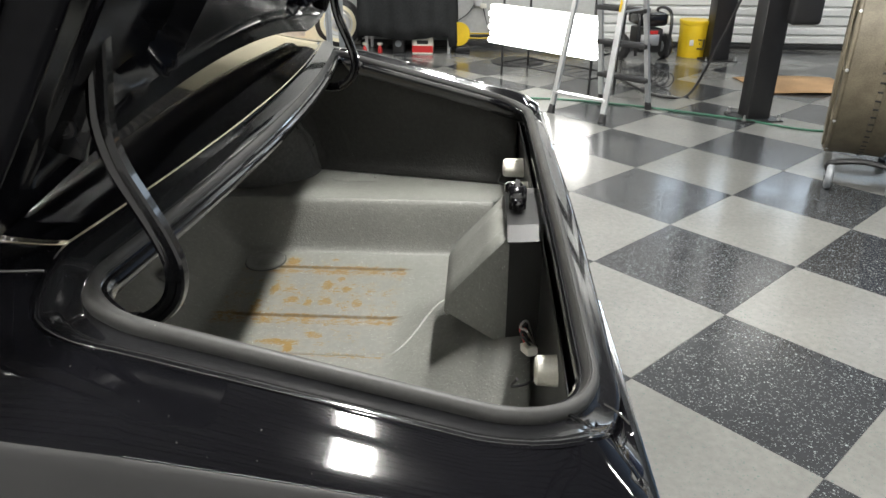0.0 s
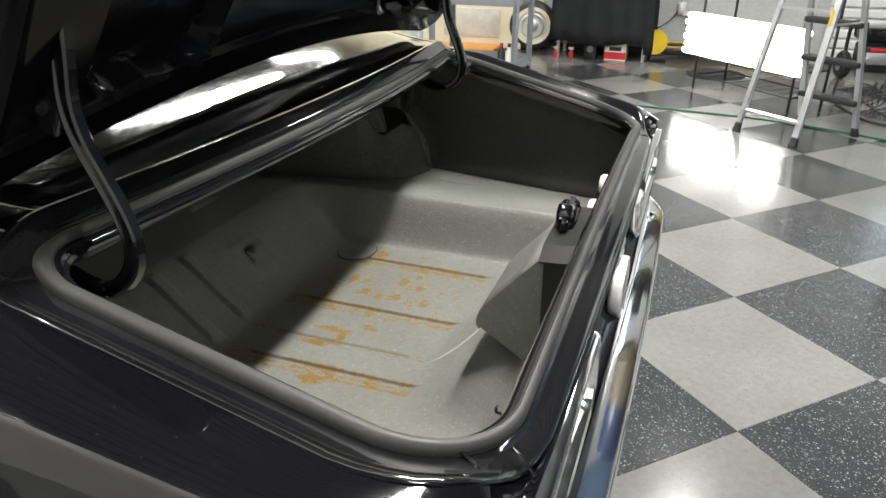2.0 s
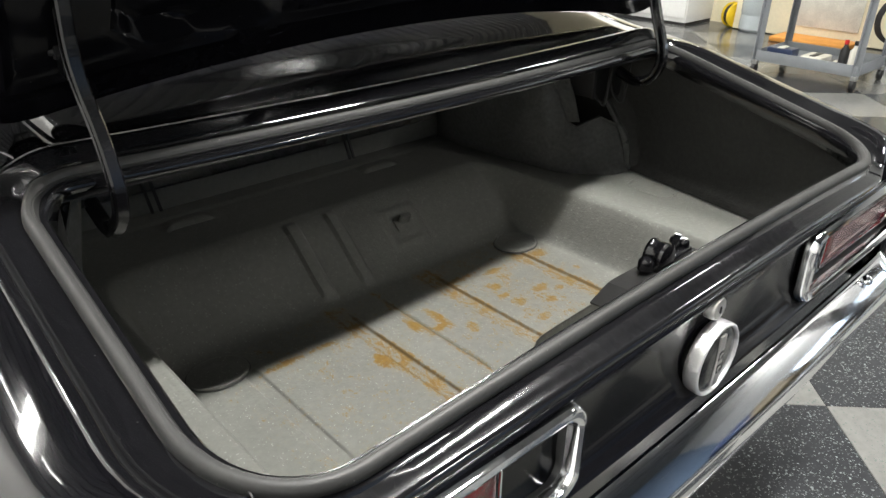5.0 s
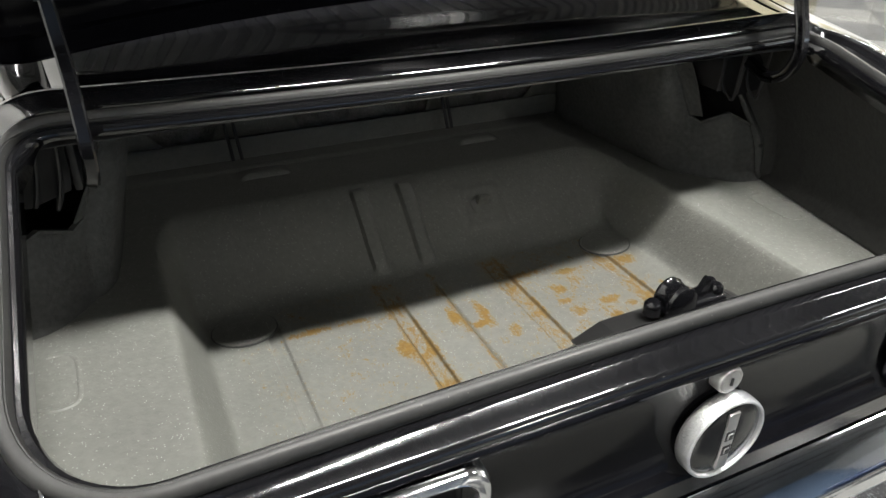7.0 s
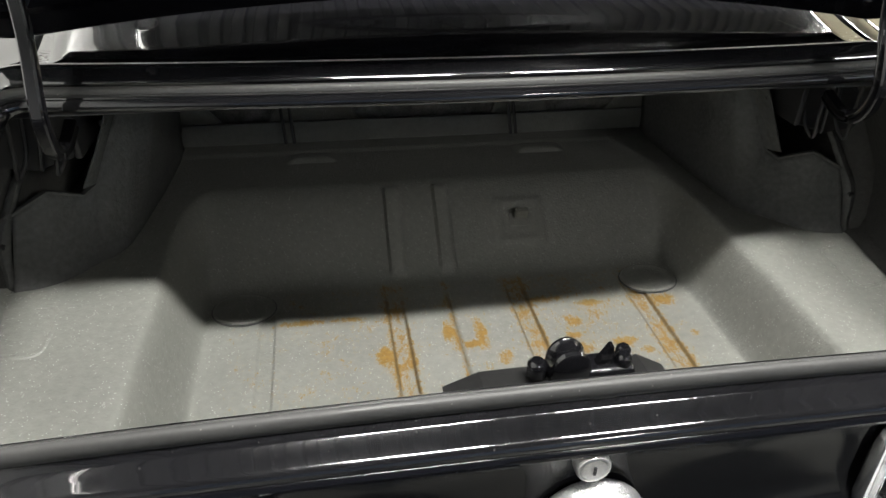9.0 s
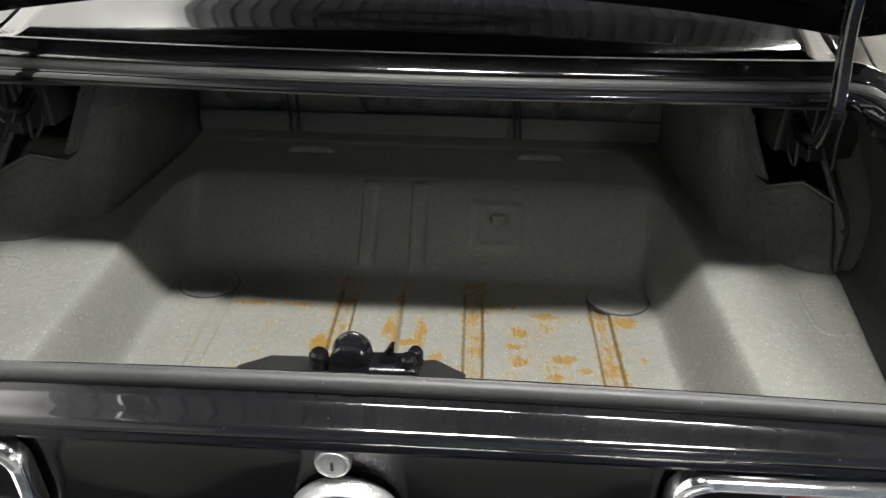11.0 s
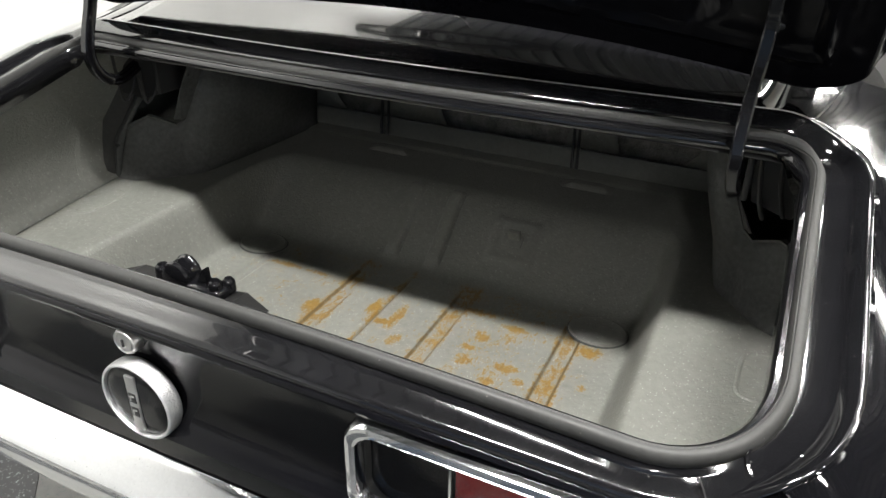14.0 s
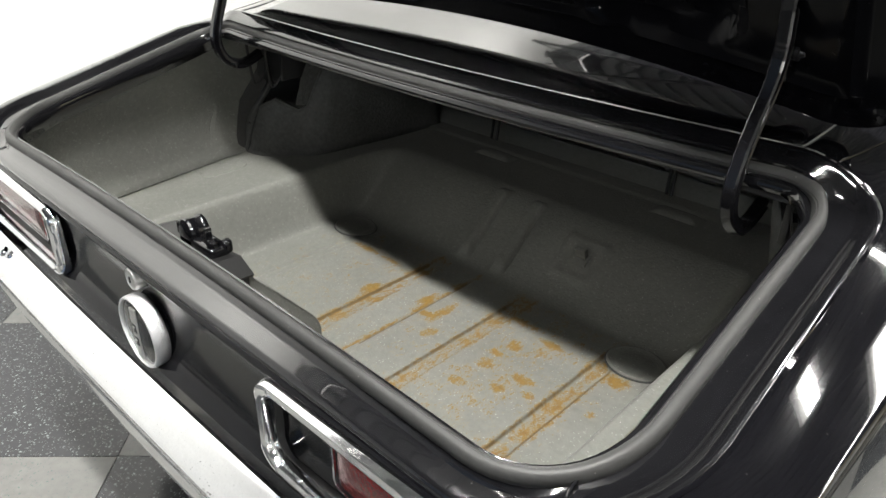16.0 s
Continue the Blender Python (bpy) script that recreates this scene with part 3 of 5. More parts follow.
ACROSS = [0.015 * k for k in range(1, 20)] + [0.32, 0.36, 0.42, 0.5, 0.6, 0.7, 0.8, 0.9, 0.96, 1.0]


def quarter_columns():
    """Columns of points from the gutter outwards, right-hand side, rear corner to the front middle."""
    out = []
    first = 14 + 6
    last = half_n
    side_end = 14 + 13 + 7
    for i in range(first, last + 1):
        p, nx, ny = full[i]
        e = EDGE[i]
        if i < 14 + 13:
            t = (i - first) / (14 + 12 - first)
            o = Vector((0.794 + (shoulder_x(e.y) - 0.794) * t, 0.010 + (e.y - 0.010) * t, 0))
            kind = "side"
        elif i < side_end:
            o = Vector((shoulder_x(e.y), e.y, 0))
            kind = "side"
        elif i < side_end + 13:
            t = (i - side_end) / 12
            if t < 0.6:
                o = Vector((shoulder_x(0.45 + 0.70 * t / 0.6), 0.45 + 0.70 * t / 0.6, 0))
                kind = "side"
            else:
                o = Vector((0.853 - (0.853 - 0.69) * (t - 0.6) / 0.4, 1.15, 0))
                kind = "top"
        else:
            t = (i - side_end - 12) / (last - side_end - 12)
            o = Vector((0.69 * (1 - t), 1.15, 0))
            kind = "top"
        o.z = deck_z(o.x, o.y) if kind == "side" else e.z + filler_h(o.y - e.y, o.x)
        col = [e.copy(), e + Vector((nx * 0.0025, ny * 0.0025, 0.0004))]
        for v in ACROSS:
            q = (e + Vector((0, 0, 0.0006))).lerp(o, v)
            if kind == "side":
                q.z += 0.0120 * v * (1 - v)
            else:
                q.z = e.z + 0.0006 + filler_h(q.y - e.y, q.x)
            col.append(q)
        if kind == "side":
            for dx, dz in ((0.0035, -0.0022), (0.0065, -0.0070), (0.0095, -0.020), (0.016, -0.07), (0.022, -0.16), (0.024, -0.30), (0.015, -0.46), (-0.01, -0.60)):
                col.append(o + Vector((dx, 0, dz * (0.52 + 0.48 * smoothstep(0.0, 0.6, o.y)))))
        else:
            col += [o.copy() + Vector((0, 0.0001 * k, 0)) for k in range(1, 9)]
        out.append(col)
    return out, side_end + 13 - first


qc, split = quarter_columns()
for s, nm in ((1, "quarter_panel"), (-1, "quarter_panel")):
    bm = grid_bm([[Vector((p.x * s, p.y, p.z)) for p in c] for c in qc[:split]], flip=s > 0)
    end = [Vector((p.x * s, p.y, p.z)) for p in qc[0][2:]]
    inner = [Vector((s * 0.742, p.y + 0.002, min(p.z, 0.862))) for p in qc[0][2:]]
    grid_bm([end, inner], bm=bm, flip=s < 0)
    tip = qc[0][len(ACROSS) + 1]
    edge_pts, tail_pts = [], []
    for i in range(12, 21):
        t = (i - 12) / 8
        e = EDGE[i]
        edge_pts.append(Vector((s * e.x, e.y, e.z)))
        x = EDGE[12].x + (tip.x - EDGE[12].x) * t
        tail_pts.append(Vector((s * x, EDGE[12].y + (tip.y - EDGE[12].y) * t ** 2, EDGE[12].z + (tip.z - EDGE[12].z) * t)))
    grid_bm([edge_pts, [a.lerp(b, 0.5) + Vector((0, 0, 0.001)) for a, b in zip(edge_pts, tail_pts)], tail_pts, [p + Vector((0, 0.003, -0.012)) for p in tail_pts]], bm=bm)
    bmesh.ops.remove_doubles(bm, verts=bm.verts, dist=0.0002)
    bmesh.ops.recalc_face_normals(bm, faces=bm.faces)
    thick(part(nm, bm, PAINT, car, "glossy black painted quarter panel"), 0.002).location = SHIFT
for s in (-1, 1):
    pts = [Vector((s * p.x, p.y, p.z + 0.0004)) for p in qc[split - 5][1:len(ACROSS) + 2]]
    part("panel_seam", sweep(smooth_path(pts, 3), ring_section(0.0016, 6)), PAINT, car).location = SHIFT
mid = qc[split - 1:]
bm = grid_bm([[p.copy() for p in c[:len(ACROSS) + 2]] for c in mid] + [[Vector((-p.x, p.y, p.z)) for p in c[:len(ACROSS) + 2]] for c in reversed(mid[:-1])])
bmesh.ops.recalc_face_normals(bm, faces=bm.faces)
thick(part("deck_filler_panel", bm, PAINT, car), 0.002).location = SHIFT

# tail panel
TAIL = [(0.0066, 0.8555), (0.0046, 0.8535), (0.0034, 0.8500), (0.0046, 0.8465), (0.0100, 0.8435), (0.0150, 0.839), (0.018, 0.83), (0.021, 0.80), (0.022, 0.76), (0.020, 0.73), (0.016, 0.712), (0.010, 0.704),
        (0.003, 0.700), (0.000, 0.695), (0.004, 0.690), (0.030, 0.686), (0.040, 0.64), (0.05, 0.56), (0.07, 0.50)]
xs = [(-0.805 + 1.61 * k / 48) for k in range(49)]
rows = []
for y, z in TAIL:
    rows.append([Vector((x, y + 0.021 * x * x, z - 0.036 * x * x * smoothstep(0.835, 0.85, z))) for x in xs])
bm = grid_bm(rows)
bmesh.ops.recalc_face_normals(bm, faces=bm.faces)
thick(part("tail_panel", bm, PAINT_TAIL, car, "black concave tail panel"), 0.002)

# ---- trunk interior ----
FLOOR_Z, SHELF_Z = 0.508, 0.645


def bumpf(t):
    return (1 - t * t) ** 2 if abs(t) < 1 else 0.0


def wall_x(y):
    return min(0.795, 0.700 + 0.180 * (y - 0.1))


def rr_sdf(x, y, cx, cy, hx, hy, r):
    qx, qy = abs(x - cx) - hx + r, abs(y - cy) - hy + r
    return math.hypot(max(qx, 0), max(qy, 0)) + min(max(qx, qy), 0) - r


BEADS = ((-0.371, 0.014, -0.0050), (-0.124, 0.016, -0.0050), (-0.014, 0.004, -0.003), (0.128, 0.0175, -0.0050), (0.376, 0.018, -0.0050))


def pan_z(x, y):
    tx = max(0.0, (abs(x) - 0.484) / 0.060)
    ty = max(0.0, (y - 0.770) / 0.205)
    t = min(1.0, math.hypot(tx, ty))
    z = FLOOR_Z + (SHELF_Z - FLOOR_Z) * (0.8 * smoothstep(0, 1, t) + 0.2 * t)
    basin = 1 - t
    z += 0.105 * math.exp(-(abs(x) / 0.21) ** 4) * smoothstep(0.37, 0.13, y) * basin
    z += 0.02 * smoothstep(0.2, 0.08, y) * basin
    ends = smoothstep(0.33, 0.37, y) * smoothstep(0.735, 0.70, y)
    for x0, w, h in BEADS:
        z += h * smoothstep(w + 0.0025, w - 0.0025, abs(x - x0)) * ends
    ramp = smoothstep(0.785, 0.81, y) * smoothstep(0.96, 0.935, y)
    for x0 in (-0.106, 0.002):
        z += 0.016 * smoothstep(0.020, 0.012, abs(x - x0)) * ramp
    z += 0.005 * smoothstep(1.08, 0.92, max(abs(x - 0.172) / 0.055, abs(y - 0.876) / 0.040)) - 0.004 * smoothstep(1.1, 0.9, max(abs(x - 0.172) / 0.038, abs(y - 0.876) / 0.026))
    for s in (-1, 1):
        z += 0.010 * bumpf(max(abs(x - s * 0.275) / 0.062, abs(y - 1.108) / 0.022) ** 3)
    z += 0.004 * smoothstep(1.135, 1.15, y)
    return z


rows = []
NY = 190
INNER = sorted({round(v, 4) for v in [-0.54 + 1.08 * k / 190 for k in range(191)] + [x0 + e * w + d for x0, w, h in BEADS for e in (-1, 1) for d in (-0.003, -0.001, 0.001, 0.003)]})
for j in range(NY + 1):
    y = 0.075 + (1.21 - 0.075) * j / NY
    w = wall_x(y) + 0.004
    outer = [0.54 + (w - 0.54) * k / 36 for k in range(1, 37)]
    xs_ = [-x for x in reversed(outer)] + INNER + outer
    rows.append([Vector((x, y, pan_z(x, y))) for x in xs_])
thick(part("trunk_floor", grid_bm(rows), TRUNK_RUST, car, "grey speckled trunk floor with orange rust on its beads"), 0.0015)

for x0, y0, rx, ry in ((0.419, 0.722, 0.060, 0.049), (-0.418, 0.722, 0.060, 0.048)):
    rows = []
    for r, h in ((1.0, -0.001), (1.0, 0.002), (0.93, 0.0035), (0.80, 0.001), (0.55, 0.001), (0.45, 0.003), (0.02, 0.003)):
        rows.append([Vector((x0 + rx * r * math.cos(radians(a)), y0 + ry * r * math.sin(radians(a)), FLOOR_Z + 0.0025 + h)) for a in range(0, 360, 10)])
    part("floor_plug", grid_bm(rows, closed_u=True), TRUNK, car, "round grey floor plug")
    rows = [[Vector((x0 + (rx + d) * math.cos(radians(a)), y0 + (ry + d) * math.sin(radians(a)), FLOOR_Z + z)) for a in range(0, 360, 10)] for d, z in ((-0.001, 0.0005), (0.0, 0.0026), (0.0022, 0.0026), (0.003, 0.0005))]
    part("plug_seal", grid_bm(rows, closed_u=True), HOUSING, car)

pts = smooth_path([(-0.014, 0.400), (-0.014, 0.362), (0.000, 0.336), (0.048, 0.303), (0.098, 0.281), (0.140, 0.262), (0.175, 0.240)], 8)
part("hump_bead", sweep([Vector((p.x, p.y, pan_z(p.x, p.y) + 0.0005)) for p in pts], [(0.0055, -0.001), (0.003, 0.0012), (0.0, 0.0018), (-0.003, 0.0012), (-0.0055, -0.001)]), TRUNK, car)

# shallow embossed outline on each side shelf
for s in (-1, 1):
    for line in ([(0.722, 0.590), (0.700, 0.588), (0.688, 0.578), (0.683, 0.560), (0.681, 0.520), (0.681, 0.485), (0.687, 0.470), (0.704, 0.464), (0.722, 0.466)], [(0.718, 0.470), (0.748, 0.473), (0.769, 0.477), (0.775, 0.487), (0.766, 0.510), (0.745, 0.545)]):
        pts = smooth_path([(s * x, y, pan_z(x, y) + 0.0002) for x, y in line], 5)
        part("shelf_bead", sweep(pts, [(0.0048, -0.0015), (0.0028, 0.0012), (0.0, 0.0020), (-0.0028, 0.0012), (-0.0048, -0.0015)]), TRUNK, car)

# small clip on the ramp
bm = block((0.046, 0.032, 0.004), (0.172, 0.874, pan_z(0.172, 0.874) + 0.006), (36, 0, 0), 0.002)
box(bm, (0.028, 0.012, 0.024), (0.175, 0.874, pan_z(0.172, 0.878) + 0.018), (20, 0, 0), 0.002)
part("spare_clip", bm, TRUNK, car, "small bent metal clip")

for s in (-1, 1):
    # inner side wall under the quarter panel
    rows = []
    for k in range(40):
        y = 0.070 + (1.20 - 0.070) * k / 39
        w = wall_x(y)
        zt = min(rim_z(0.7, min(y, 0.53)), 1.0) - 0.02
        top = (0.712 if s > 0 else 0.692)
        pts = [(top, zt), (top + 0.012, zt - 0.03), (top + 0.4 * (w + 0.012 - top) + 0.006, zt - 0.065), (w + 0.010, 0.785), (w + 0.012, 0.74), (w + 0.008, 0.69), (w, 0.665), (w - 0.018, SHELF_Z + 0.003)]
        rows.append([Vector((s * x, y, z)) for x, z in pts])
    bm = grid_bm(rows, flip=s < 0)
    # the right wall is darkened to its shade, the left keeps the trunk paint
    thick(part("inner_side_panel", bm, TRUNK if s < 0 else SHADEWALL, car, "grey painted inner quarter wall" if s < 0 else "inner quarter wall, dark grey with its shade in the colour"), 0.0015, 0)
    # wheel housing: a bulged shell rising to a notched edge, with a pillar up to the tray
    base = smooth_path([(0.585, 1.19, 0), (0.598, 1.00, 0), (0.612, 0.860, 0), (0.626, 0.790, 0), (0.652, 0.735, 0), (0.690, 0.685, 0), (0.730, 0.660, 0), (0.778, 0.646, 0)], 6)
    corners = [(0.570, 1.19, 0.86), (0.540, 1.00, 0.95), (0.528, 0.850, 0.985), (0.552, 0.795, 0.985), (0.640, 0.757, 0.782), (0.662, 0.742, 0.768), (0.703, 0.702, 0.798), (0.757, 0.682, 0.770)]
    tops = [Vector(a).lerp(Vector(b), k / 6) for a, b in zip(corners, corners[1:]) for k in range(6)] + [Vector(corners[-1])]
    rows = []
    for k, (p, q) in enumerate(zip(base, tops)):
        row = []
        for m in range(12):
            v = m / 11
            z = SHELF_Z - 0.004 + (q.z - SHELF_Z + 0.004) * v
            swell = 0.007 * math.sin(math.pi * min(1, v * 1.15)) + 0.002 * math.sin(5 * v + 0.4 * k)
            flare = 0.016 * (1 - smoothstep(0.0, 0.14, v))
            c = p.lerp(q, v ** 0.9)
            row.append(Vector((s * (c.x - (swell + flare) * (0.8 if k < 24 else 0.3)), c.y - (swell + flare) * (0.2 if k < 18 else 0.8), z)))
        rows.append(row)
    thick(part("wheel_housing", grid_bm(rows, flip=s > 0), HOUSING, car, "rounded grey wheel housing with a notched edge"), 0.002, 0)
    # folded edge of the notch, and the welded flange with its rounded ear
    fold = [Vector((s * q.x, q.y, q.z)) for q in tops[18:]]
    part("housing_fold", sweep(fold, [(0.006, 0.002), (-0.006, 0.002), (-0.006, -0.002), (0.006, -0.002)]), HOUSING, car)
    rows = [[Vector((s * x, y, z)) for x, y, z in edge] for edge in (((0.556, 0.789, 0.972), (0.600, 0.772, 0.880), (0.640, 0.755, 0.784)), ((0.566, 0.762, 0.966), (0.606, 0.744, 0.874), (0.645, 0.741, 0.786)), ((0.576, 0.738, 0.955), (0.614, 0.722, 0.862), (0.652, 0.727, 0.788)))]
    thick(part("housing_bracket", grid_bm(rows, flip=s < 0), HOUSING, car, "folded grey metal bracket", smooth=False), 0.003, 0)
    part("bracket_hole", lathe([(0.001, -0.002), (0.006, -0.002), (0.006, 0.002)], 12, "y"), PLASTIC, car).location = (s * 0.600, 0.738, 0.900)
    rows = []
    for x, y, z, w in ((0.779, 0.644, 0.646, 0.012), (0.778, 0.652, 0.675, 0.010), (0.776, 0.656, 0.698, 0.020), (0.772, 0.660, 0.720, 0.030), (0.768, 0.668, 0.744, 0.027), (0.760, 0.682, 0.772, 0.010), (0.742, 0.700, 0.815, 0.009), (0.716, 0.722, 0.870, 0.009), (0.690, 0.745, 0.925, 0.009)):
        rows.append([Vector((s * (x - 0.006), y + 0.004, z)), Vector((s * (x - 0.004 + w * 0.3), y - 0.006, z)), Vector((s * (x + w), y - 0.003, z + 0.002))])
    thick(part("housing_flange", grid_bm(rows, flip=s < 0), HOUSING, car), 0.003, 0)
    part("flange_hole", lathe([(0.001, -0.003), (0.0055, -0.003), (0.0055, 0.002)], 12, "y"), PLASTIC, car).location = (s * 0.776, 0.6565, 0.724)
    # outer half of the housing, up against the side wall
    rows = []
    for k in range(11):
        v = k / 10
        row = []
        for m in range(9):
            u = m / 8
            row.append(Vector((s * (0.772 - 0.07 * v * v + (0.030 + 0.10 * v) * u), 0.668 + 0.07 * v - 0.055 * u - 0.016 * math.sin(math.pi * u), SHELF_Z - 0.005 + 0.29 * v)))
        rows.append(row)
    # shade is put into the colour here too, on both sides
    thick(part("outer_housing", grid_bm(rows, flip=s > 0), SHADEWALL, car), 0.002, 0)
    # seam on the side wall, wires and hinge springs hanging in the gap
    seam = smooth_path([(wall_x(y) + d, y, z) for y, z, d in ((0.548, 0.672, 0.004), (0.552, 0.700, 0.009), (0.562, 0.745, 0.012), (0.580, 0.795, 0.012))], 5)
    part("wall_seam", sweep([Vector((s * p.x, p.y, p.z)) for p in seam], [(0.006, 0.0025), (-0.006, 0.0025), (-0.006, -0.002), (0.006, -0.002)], up=(1, 0, 0)), TRUNK if s < 0 else SHADEWALL, car)
    for dx, dy in ((0.0, 0.0), (0.030, 0.02), (0.055, -0.015)):
        pts = smooth_path([(s * (0.640 + dx), 0.640 + dy, 0.975), (s * (0.648 + dx), 0.650 + dy, 0.900), (s * (0.662 + dx), 0.668 + dy, 0.845), (s * (0.650 + dx), 0.690 + dy, 0.875), (s * (0.645 + dx), 0.700 + dy, 0.95)], 6)
        part("hinge_spring_wire", sweep(pts, ring_section(0.0035, 7), up=(0, 1, 0.2)), PLASTIC, car)
    # black sheets stand in for the shade in the hinge gap
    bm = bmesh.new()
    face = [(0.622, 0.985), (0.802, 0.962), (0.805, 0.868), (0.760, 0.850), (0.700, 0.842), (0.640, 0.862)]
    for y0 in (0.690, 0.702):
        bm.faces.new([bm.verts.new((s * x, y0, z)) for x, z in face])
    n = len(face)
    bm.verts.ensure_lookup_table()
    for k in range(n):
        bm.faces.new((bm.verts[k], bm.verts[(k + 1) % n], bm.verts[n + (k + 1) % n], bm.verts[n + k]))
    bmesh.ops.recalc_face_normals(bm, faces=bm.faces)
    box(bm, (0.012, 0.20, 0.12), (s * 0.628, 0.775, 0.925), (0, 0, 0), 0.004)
    part("hinge_gap_shade", bm, PLASTIC, car, "black sheets standing in for the shade in the hinge gap")

# tray underside ahead of the opening, and the seat partition
rows = []
for y, z in ((0.513, 1.002), (0.54, 1.010), (0.62, 1.030), (0.80, 1.072), (1.0, 1.12), (1.20, 1.165)):
    rows.append([Vector((x, y + BOW * x * x * (1.0 if y < 0.6 else 0), z - 0.044 * x * x)) for x in [-0.80 + 1.6 * k / 24 for k in range(25)]])
thick(part("package_tray_underside", grid_bm(rows, flip=True), SATIN, car), 0.0015, 0)
partition = new("seat_partition")
partition.parent = car
for x0, x1 in ((-0.80, -0.54), (-0.335, -0.19), (0.20, 0.30), (0.54, 0.80)):
    rows = [[Vector((x0 + (x1 - x0) * (0.5 + (u - 0.5) * (1.0 + 0.5 * abs(2 * v - 1) ** 3)), 1.205 + 0.004 * math.sin(math.pi * u), 0.70 + 0.34 * v)) for u in (0, 0.1, 0.3, 0.5, 0.7, 0.9, 1.0)] for v in (0, 0.1, 0.25, 0.5, 0.75, 0.9, 1.0)]
    thick(part("upright", grid_bm(rows), TRUNK, partition), 0.004, 0)
part("lower_rail", block((1.58, 0.012, 0.055), (0, 1.204, 0.675), (0, 0, 0), 0.004), TRUNK, partition)
part("upper_rail", block((1.58, 0.012, 0.14), (0, 1.204, 1.09), (0, 0, 0), 0.004), TRUNK, partition)
part("seat_back_padding", block((1.5, 0.03, 0.50), (0, 1.25, 0.88), bevel=0.01), FIBRE, car, "worn grey fibre padding behind the seat")
for x in (-0.345, -0.325, 0.205, 0.218):
    pts = smooth_path([(x, 1.197, 0.99), (x + 0.008, 1.19, 0.9), (x + 0.002, 1.185, 0.8), (x + 0.012, 1.15, 0.668)], 6)
    part("wire", sweep(pts, ring_section(0.004, 8), up=(0, 1, 0.1)), PLASTIC, car)

# inside of the tail panel
rows = []
for y, z in ((0.066, 0.845), (0.060, 0.80), (0.055, 0.72), (0.062, 0.62), (0.078, 0.55), (0.10, 0.505)):
    rows.append([Vector((x, y + 0.02 * abs(x) ** 3, z)) for x in [-0.70 + 1.40 * k / 30 for k in range(31)]])
thick(part("inner_tail_panel", grid_bm(rows, flip=True), SATIN, car), 0.0015, 0)
for x in (-0.40, 0.34, 0.52):
    bm = lathe([(0.001, 0.062), (0.022, 0.060), (0.027, 0.054), (0.029, 0.0)], 20, "y")
    bmesh.ops.scale(bm, vec=(0.75, 0.55, 0.85) if x < 0 else (1.15, 0.9, 0.85), verts=bm.verts)
    ob = part("lamp_housing", bm, WHITEPLASTIC, car, "off-white plastic lamp socket cover")
    ob.location = (x, 0.058, 0.752)
    pts = smooth_path([(x, 0.115, 0.735), (x + 0.03, 0.12, 0.70), (x + 0.07, 0.09, 0.68), (x + 0.10, 0.07, 0.69)], 6)
    part("lamp_wire", sweep(pts, ring_section(0.0022, 6)), PLASTIC, car)
for k, (c, dx) in enumerate(((REDPLASTIC, 0.0), (PLASTIC, 0.014), (PLASTIC, -0.016), (STEEL, 0.006))):
    pts = smooth_path([(-0.20 + dx, 0.068, 0.655), (-0.215 + dx, 0.088, 0.675 + 0.008 * k), (-0.19 + dx, 0.098, 0.692), (-0.172, 0.086, 0.680 + 0.006 * k), (-0.165, 0.070, 0.645)], 8)
    part("wiring_loop", sweep(pts, ring_section(0.0022, 7)), c, car)
part("wire_connector", block((0.034, 0.020, 0.016), (-0.228, 0.085, 0.676), (0, 12, 20), 0.004), WHITEPLASTIC, car, "small white wire connector")

# latch support: a folded plate from the tail panel down to the floor
support = new("latch_support")
support.parent = car


def flat_plate(x, outline, t=0.003):
    bm = bmesh.new()
    a = [bm.verts.new((x - t / 2, y, z)) for y, z in outline]
    b = [bm.verts.new((x + t / 2, y, z)) for y, z in outline]
    bm.faces.new(a)
    bm.faces.new(list(reversed(b)))
    for k in range(len(a)):
        bm.faces.new((a[k], b[k], b[(k + 1) % len(a)], a[(k + 1) % len(a)]))
    bmesh.ops.recalc_face_normals(bm, faces=bm.faces)
    return bm


for x in (-0.105, 0.105):
    part("bracket_side", flat_plate(x, [(0.060, 0.834), (0.119, 0.834), (0.119, 0.585), (0.100, 0.560), (0.060, 0.545)]), SATIN, support, "black latch bracket side", smooth=False)
    part("gusset", flat_plate(x, [(0.1195, 0.832), (0.200, 0.738), (0.221, 0.712), (0.229, 0.694), (0.230, 0.675), (0.150, 0.622), (0.1195, 0.600)]), TRUNK, support, "grey speckled support plate", smooth=False)
rows = [[Vector((x, y, z)) for x in (-0.107, -0.05, 0.0, 0.05, 0.107)] for y, z in ((0.119, 0.834), (0.160, 0.786), (0.200, 0.739), (0.219, 0.716), (0.227, 0.702), (0.231, 0.688), (0.231, 0.675), (0.226, 0.668))]
thick(part("face_plate", grid_bm(rows), TRUNK, support, "grey speckled sloping plate"), 0.003, 0)
bm = bmesh.new()
pts = [(-0.132, 0.836), (-0.094, 0.852), (-0.060, 0.853), (0.060, 0.853), (0.080, 0.856), (0.112, 0.838)]
a = [bm.verts.new((x, 0.062, z)) for x, z in pts]
b = [bm.verts.new((x, 0.124, z - 0.004)) for x, z in pts]
for k in range(len(pts) - 1):
    bm.faces.new((a[k], a[k + 1], b[k + 1], b[k]))
thick(part("top_plate", bm, SATIN, support, smooth=False), 0.004, 0)
latch = part("trunk_latch", block((0.092, 0.032, 0.018), (0.012, 0.100, 0.858), bevel=0.006, seg=3), PAINT_IN, car, "black painted trunk latch")
